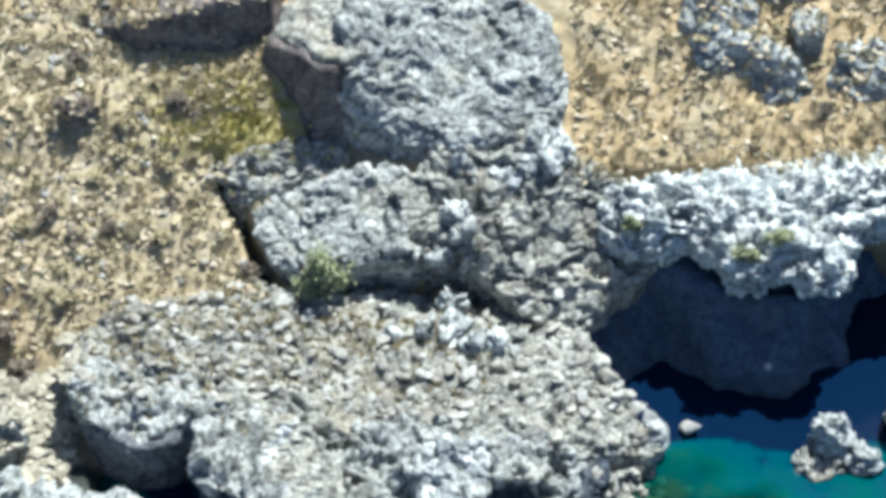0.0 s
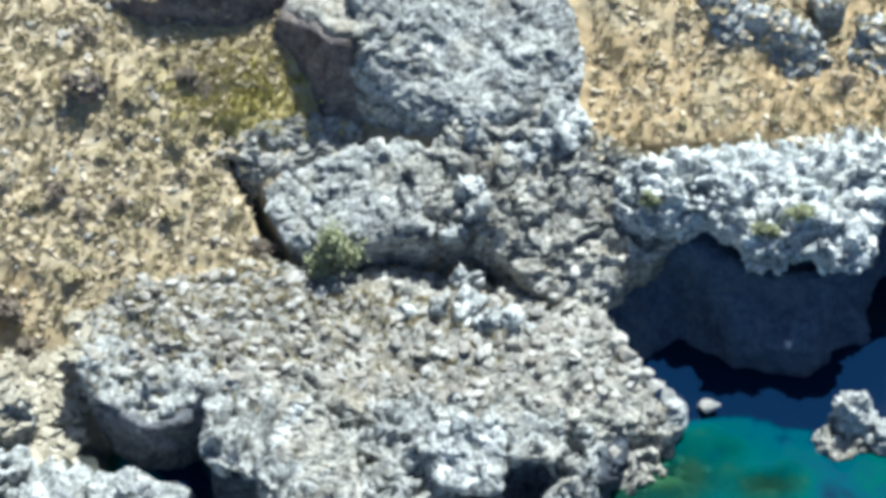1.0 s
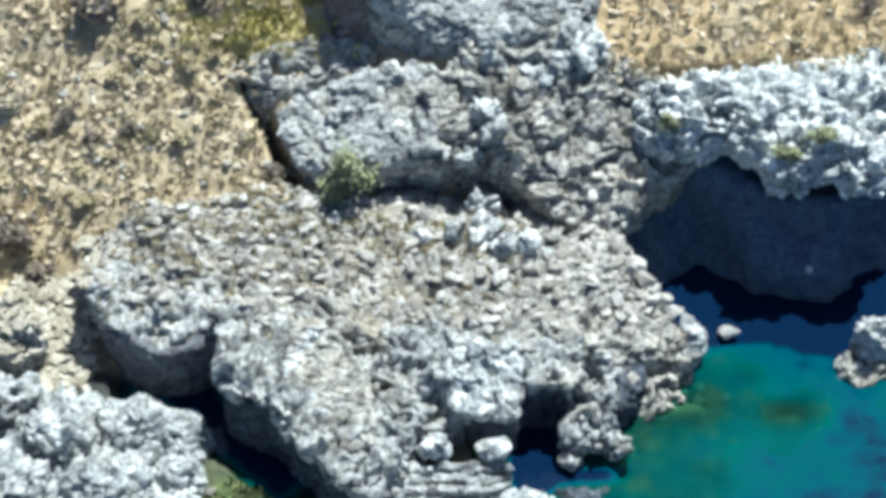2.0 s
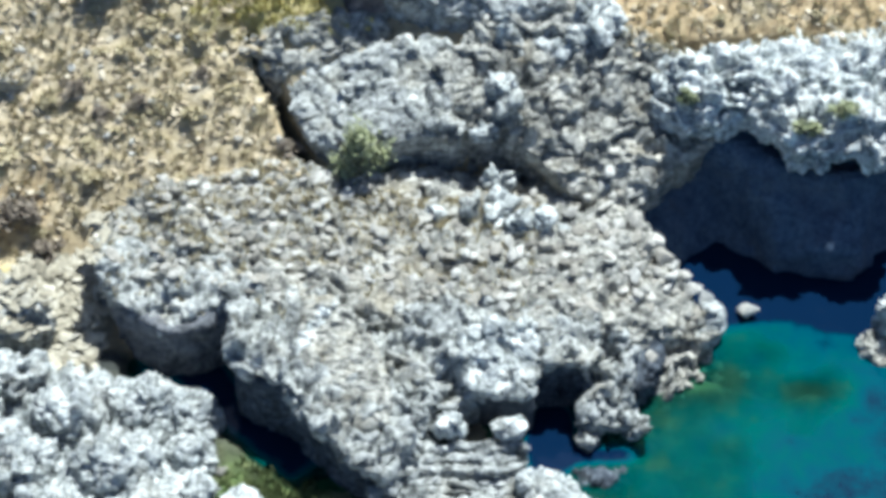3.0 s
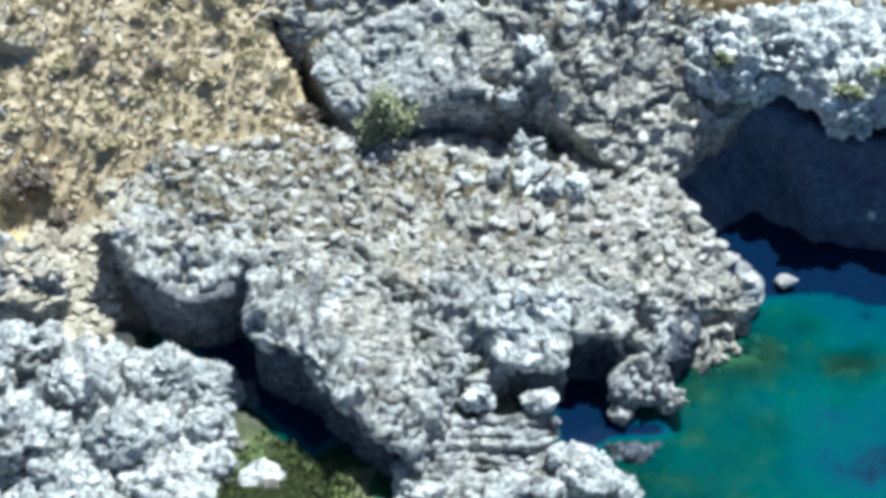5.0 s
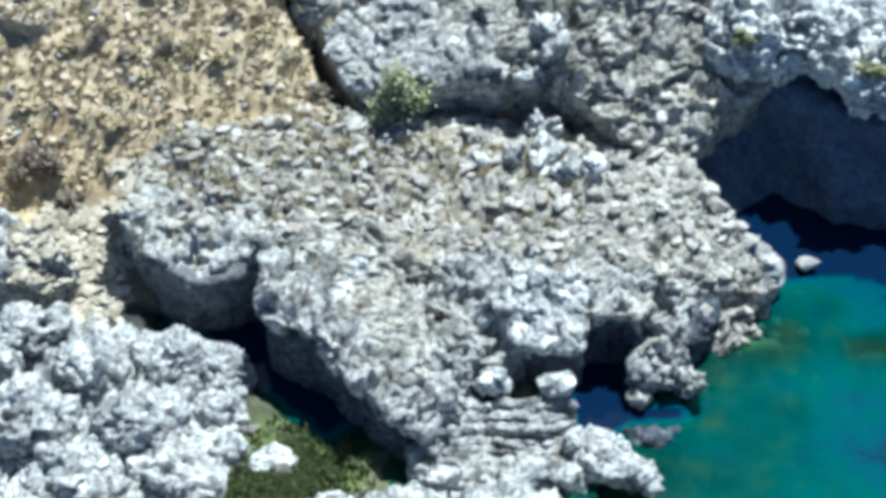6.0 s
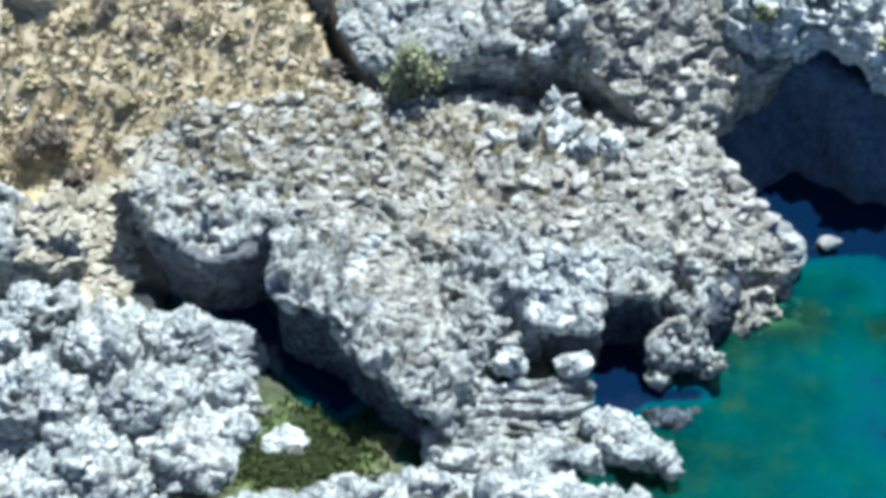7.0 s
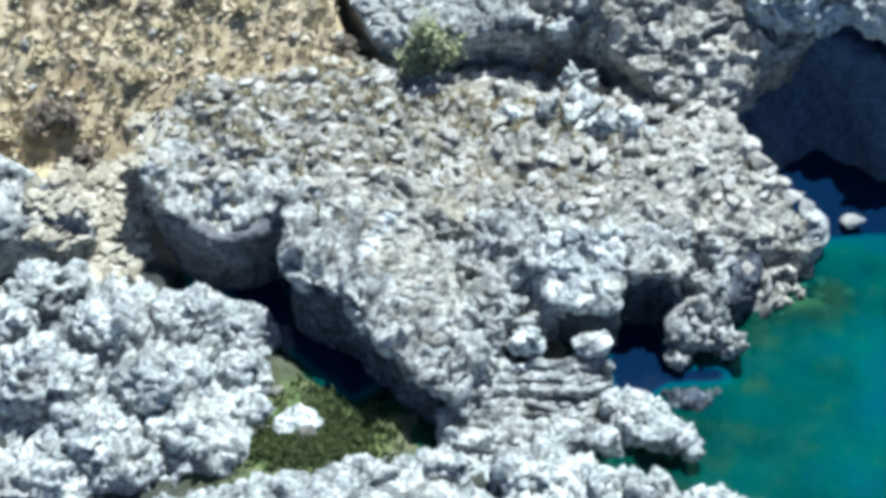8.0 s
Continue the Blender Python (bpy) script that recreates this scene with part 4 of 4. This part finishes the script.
# boulders along the outcrop's foot, in the bay and in the green hollow
for k, (x, y, r) in enumerate(((0.9, 50.1, 0.5), (0.1, 50.4, 0.4), (-0.65, 50.6, 0.33), (1.6, 50.1, 0.36), (0.4, 51.0, 0.4), (-1.6, 50.7, 0.3), (2.2, 50.0, 0.3), (0.35, 53.9, 0.5), (0.6, 53.3, 0.42), (0.5, 52.6, 0.5), (-0.1, 52.9, 0.38), (0.25, 52.0, 0.45))):
    place, normal = drop(x, y)
    bm = bmesh.new()
    ball(bm, (x, y, place.z + 0.4 * r), (r, r * 0.9, r * 0.95), 40 + k)
    tagged(craggy("boulder", bm, WHITESTONE if k % 2 else BLEACHED, "white limestone boulder at the foot of the outcrop", "boulder", voxel=0.05, big=0.22, crest=0.08, wave=0.5, blocks=0.13, block_size=0.4, grit=0.03, seed=140 + k), group="boulders below the outcrop")
for x, y, size in ((4.4, 50.4, 0.8), (4.9, 49.9, 0.7), (5.2, 49.4, 0.85), (5.7, 49.0, 0.6), (5.9, 48.6, 0.75), (6.3, 48.2, 0.6), (4.6, 49.5, 0.6), (5.3, 48.6, 0.5), (4.2, 48.4, 0.55)):
    stone("boulder", x, y, size, "buff block on the headland's seaward edge", "blocks on the seaward edge", 25, 0.15, "boulder")
bm = bmesh.new()
ball(bm, (-6.8, 41.3, 0.25), (0.62, 0.45, 0.35), 55)
craggy("boulder", bm, WHITESTONE, "pale flat boulder lying in the green hollow", "boulder", voxel=0.05, big=0.08, crest=0.05, wave=0.5, blocks=0.05, block_size=0.4, grit=0.02, seed=155, pits=0.0)
for x, y, size in ((-6.5, 40.9, 0.6), (-7.4, 42.6, 0.5), (-5.0, 51.6, 0.8), (-4.2, 51.2, 0.6)):
    stone("boulder", x, y, size, "pale flat boulder lying in the green", "boulders in the green", 10, 0.15, "boulder")
for k, (x, y, r, label) in enumerate(((-1.05, 43.45, 0.46, "rounded grey boulder lodged on the ledge"), (0.5, 43.4, 0.4, "small white boulder lodged on the ledge"))):
    bm = bmesh.new()
    ball(bm, (x, y, 0.8 + 0.55 * r), (r * 1.1, r * 0.9, r), 50 + k)
    tagged(craggy("boulder", bm, WHITESTONE if k else BLEACHED, label, "boulder", voxel=0.05, big=0.15, crest=0.1, wave=0.6, blocks=0.09, block_size=0.4, grit=0.03, seed=150 + k, pits=0.0), group="boulders on the ledge")
for x, y, size in ((4.6, 46.0, 0.5), (5.1, 46.2, 0.45), (7.6, 47.2, 0.5)):
    stone("boulder", x, y, size, "rounded grey boulder lodged on the ledge", "boulders on the ledge", 15, 0.2, "boulder")
pale = new("sea_boulder", STONES[4])
pale.matrix_world = pose(7.75, 48.8, 0.22, 5, 0, 40) @ Matrix.Diagonal((0.95, 0.8, 0.9, 1))
tagged(pale, "pale boulder breaking the water by the cave", "boulder")


def blade_material(name, stops):
    m, nodes, links, bsdf = shader(name)
    links.new(ramp(nodes, links, nodes.new("ShaderNodeNewGeometry").outputs["Random Per Island"], stops), bsdf.inputs["Base Color"])
    bsdf.inputs["Roughness"].default_value = 0.8
    return m


DRY = blade_material("dry_grass", [(0.0, (0.34, 0.29, 0.17)), (0.4, (0.45, 0.385, 0.235)), (0.75, (0.52, 0.455, 0.30)), (1.0, (0.42, 0.39, 0.23))])
LUSH = blade_material("green_grass", [(0.0, (0.28, 0.255, 0.065)), (0.4, (0.44, 0.39, 0.13)), (0.8, (0.54, 0.48, 0.22)), (1.0, (0.36, 0.34, 0.11))])
MOSS = blade_material("moss", [(0.0, (0.05, 0.07, 0.02)), (0.5, (0.085, 0.115, 0.035)), (1.0, (0.125, 0.15, 0.05))])
OLIVE = blade_material("bush_leaf", [(0.0, (0.15, 0.17, 0.075)), (0.5, (0.27, 0.295, 0.155)), (1.0, (0.42, 0.44, 0.28))])
UMBER = blade_material("dry_shrub", [(0.0, (0.10, 0.08, 0.06)), (0.5, (0.22, 0.18, 0.135)), (1.0, (0.36, 0.31, 0.24))])
BARK = rock_material("bark", (0.06, 0.05, 0.04), (0.13, 0.10, 0.08), (0.22, 0.18, 0.14), (0.12, 0.09, 0.06))


def grass(name, count, region, height, material, label, seed, blades=8, ceiling=99.0):
    r = random.Random(seed)
    verts, faces = [], []
    for _ in range(count):
        x, y = region(r)
        place, normal = drop(x, y)
        if place is None or normal.z < 0.4 or place.z < 0.05 or place.z > ceiling:
            continue
        tall = r.uniform(*height)
        for _ in range(blades):
            a, lean = r.uniform(0, 6.283), r.uniform(0.15, 0.75)
            px, py = place.x + r.gauss(0, 0.07), place.y + r.gauss(0, 0.07)
            w, h = r.uniform(0.015, 0.035), tall * r.uniform(0.6, 1.1)
            dx, dy = math.cos(a), math.sin(a)
            n = len(verts)
            verts += [(px - dy * w, py + dx * w, place.z - 0.04), (px + dy * w, py - dx * w, place.z - 0.04),
                      (px + dx * lean * h * 0.45 + dy * w, py + dy * lean * h * 0.45 - dx * w, place.z + h * 0.65),
                      (px + dx * lean * h * 0.45 - dy * w, py + dy * lean * h * 0.45 + dx * w, place.z + h * 0.65),
                      (px + dx * lean * h, py + dy * lean * h, place.z + h)]
            faces += [(n, n + 1, n + 2, n + 3), (n + 3, n + 2, n + 4)]
    me = bpy.data.meshes.new(name)
    me.from_pydata(verts, [], faces)
    me.materials.append(material)
    me.update()
    tagged(new(name, me), label, "grass", kind="stuff")


def on_back_edge(r):
    return r.uniform(-11, 1.5), 51.4 - abs(r.gauss(0, 1.8))


def in_patch(r):
    return -6.6 + r.gauss(0, 1.2), 57.6 + r.gauss(0, 0.8)


def in_hollow(r):
    return r.choice([(-5.8 + r.gauss(0, 1.0), 41.3 + r.gauss(0, 0.7)), (-6.8 + r.gauss(0, 0.8), 40.6 + r.gauss(0, 0.5))])


grass("dry_grass", 1700, on_slope, (0.08, 0.22), DRY, "dry straw-yellow grass tufts on the slope", 7)
grass("ochre_grass", 1500, on_far_slope, (0.08, 0.22), DRY, "ochre dry grass beyond the cliff", 8)
grass("green_grass", 420, in_patch, (0.08, 0.2), LUSH, "yellow-green grass below the great boulder", 9, ceiling=6.2)
grass("upper_grass", 260, below_boulders, (0.08, 0.2), DRY, "straw-yellow grass tufts below the brown boulder", 16, ceiling=7.2)
grass("headland_grass", 650, on_back_edge, (0.08, 0.22), DRY, "straw-coloured grass along the back of the headland", 12)
grass("hollow_grass", 1000, in_hollow, (0.08, 0.2), MOSS, "green growth in the damp hollow", 10, ceiling=0.4)


def leaves(count, size, leaf, seed, material, name):
    """A dome of leaf sprays with an uneven outline: many small leaves in loose clumps."""
    r = random.Random(seed)
    clumps = []
    for _ in range(14):
        a, b = r.uniform(0, 6.283), r.uniform(0.05, 1.3)
        clumps.append(Vector((math.cos(a) * math.sin(b), math.sin(a) * math.sin(b), math.cos(b))) * r.uniform(0.55, 0.95))
    verts, faces = [], []
    for _ in range(count):
        c = r.choice(clumps) + Vector((r.gauss(0, 0.17), r.gauss(0, 0.17), r.gauss(0, 0.15)))
        c = Vector((c.x * size[0], c.y * size[1], max(0.02, c.z * size[2])))
        turn = Euler((r.uniform(-1, 1), r.uniform(-1, 1), r.uniform(0, 6.283))).to_matrix()
        l, n = leaf * r.uniform(0.6, 1.3), len(verts)
        for q in ((-0.3, 0, 0), (0, -0.5, 0.1), (0.9, 0, 0.25), (0, 0.5, 0.1)):
            verts.append(tuple(c + turn @ (Vector(q) * l)))
        faces += [(n, n + 1, n + 2), (n, n + 2, n + 3)]
    me = bpy.data.meshes.new(name)
    me.from_pydata(verts, [], faces)
    me.materials.append(material)
    me.update()
    return me


def limbs(size, seed):
    """A short stem that forks into thin tapered limbs."""
    r = random.Random(seed)
    bm = bmesh.new()
    tips = [(Vector((0, 0, -0.1)), Vector((0, 0, size[2] * 0.3)), 0.07)]
    for k in range(9):
        a = k * 0.7 + r.uniform(-0.2, 0.2)
        tips.append((Vector((0, 0, size[2] * r.uniform(0.1, 0.3))), Vector((math.cos(a) * size[0] * 0.7, math.sin(a) * size[1] * 0.7, size[2] * r.uniform(0.45, 0.85))), 0.035))
    for a, b, w in tips:
        made = bmesh.ops.create_cone(bm, cap_ends=True, segments=6, radius1=w, radius2=w * 0.35, depth=(b - a).length)
        m = Matrix.Translation((a + b) / 2) @ (b - a).to_track_quat("Z", "Y").to_matrix().to_4x4()
        bmesh.ops.transform(bm, matrix=m, verts=made["verts"])
    me = bpy.data.meshes.new("stem")
    bm.to_mesh(me)
    bm.free()
    me.materials.append(BARK)
    return me


def bush(name, x, y, size, leaf, count, material, label, category, seed, group=""):
    place, normal = drop(x, y)
    ob = tagged(placed(new(name), place), label, category, group)
    for part_name, me in (("stem", limbs(size, seed)), ("crown", leaves(count, size, leaf, seed, material, "crown"))):
        child = new(part_name, me)
        child.parent = ob
    return ob


bush("green_bush", -3.8, 52.15, (1.0, 0.7, 1.9), 0.11, 1700, OLIVE, "olive-green bush growing from the outcrop's face", "bush", 1)
bush("cliff_bush", 9.2, 51.75, (0.5, 0.35, 0.4), 0.09, 700, OLIVE, "low green bush on the cliff's rim", "bush", 2, "bushes on the cliff")
bush("cliff_bush", 10.3, 51.95, (0.45, 0.35, 0.35), 0.09, 600, OLIVE, "low green bush on the cliff's rim", "bush", 3, "bushes on the cliff")
bush("cliff_bush", 5.8, 53.0, (0.35, 0.3, 0.5), 0.08, 450, OLIVE, "small green bush beside the cave", "bush", 4, "bushes on the cliff")
bush("dry_shrub", -14.3, 51.5, (0.85, 0.8, 0.75), 0.09, 2000, UMBER, "dome of grey-brown thorny shrub", "shrub", 5)
first = bush("dry_shrub", -13.2, 50.6, (0.5, 0.5, 0.4), 0.08, 900, UMBER, "low dome of grey-brown thorny shrub", "shrub", 6, "shrubs on the slope")
for k in range(15):
    x, y = on_slope(rng) if k % 3 else on_far_slope(rng)
    place, normal = drop(x, y)
    s = rng.uniform(0.4, 0.95)
    other = copy_thing(first, pose(place.x, place.y, place.z - 0.03, 0, 0, rng.uniform(0, 360)))
    other.scale = (s, s, s)

# cushions of dry grass and spurge that roughen the slope
STRAW = blade_material("straw", [(0.0, (0.33, 0.28, 0.16)), (0.4, (0.42, 0.355, 0.21)), (0.75, (0.50, 0.435, 0.28)), (1.0, (0.38, 0.345, 0.19))])
tussock = tagged(placed(new("grass_tussock"), drop(-9.0, 54.0)[0]), "low cushion of dry straw-brown grass", "grass", "tussocks on the slope")
for part_name, me in (("stem", limbs((0.25, 0.25, 0.2), 3)), ("crown", leaves(520, (0.42, 0.42, 0.24), 0.10, 21, STRAW, "crown"))):
    new(part_name, me).parent = tussock
for k in range(70):
    x, y = on_slope(rng) if k % 3 else on_far_slope(rng)
    place, normal = drop(x, y)
    size = rng.uniform(0.4, 1.0)
    other = copy_thing(tussock, pose(place.x, place.y, place.z - 0.04, 0, 0, rng.uniform(0, 360)))
    other.scale = (size * rng.uniform(0.8, 1.3), size, size * rng.uniform(0.7, 1.1))
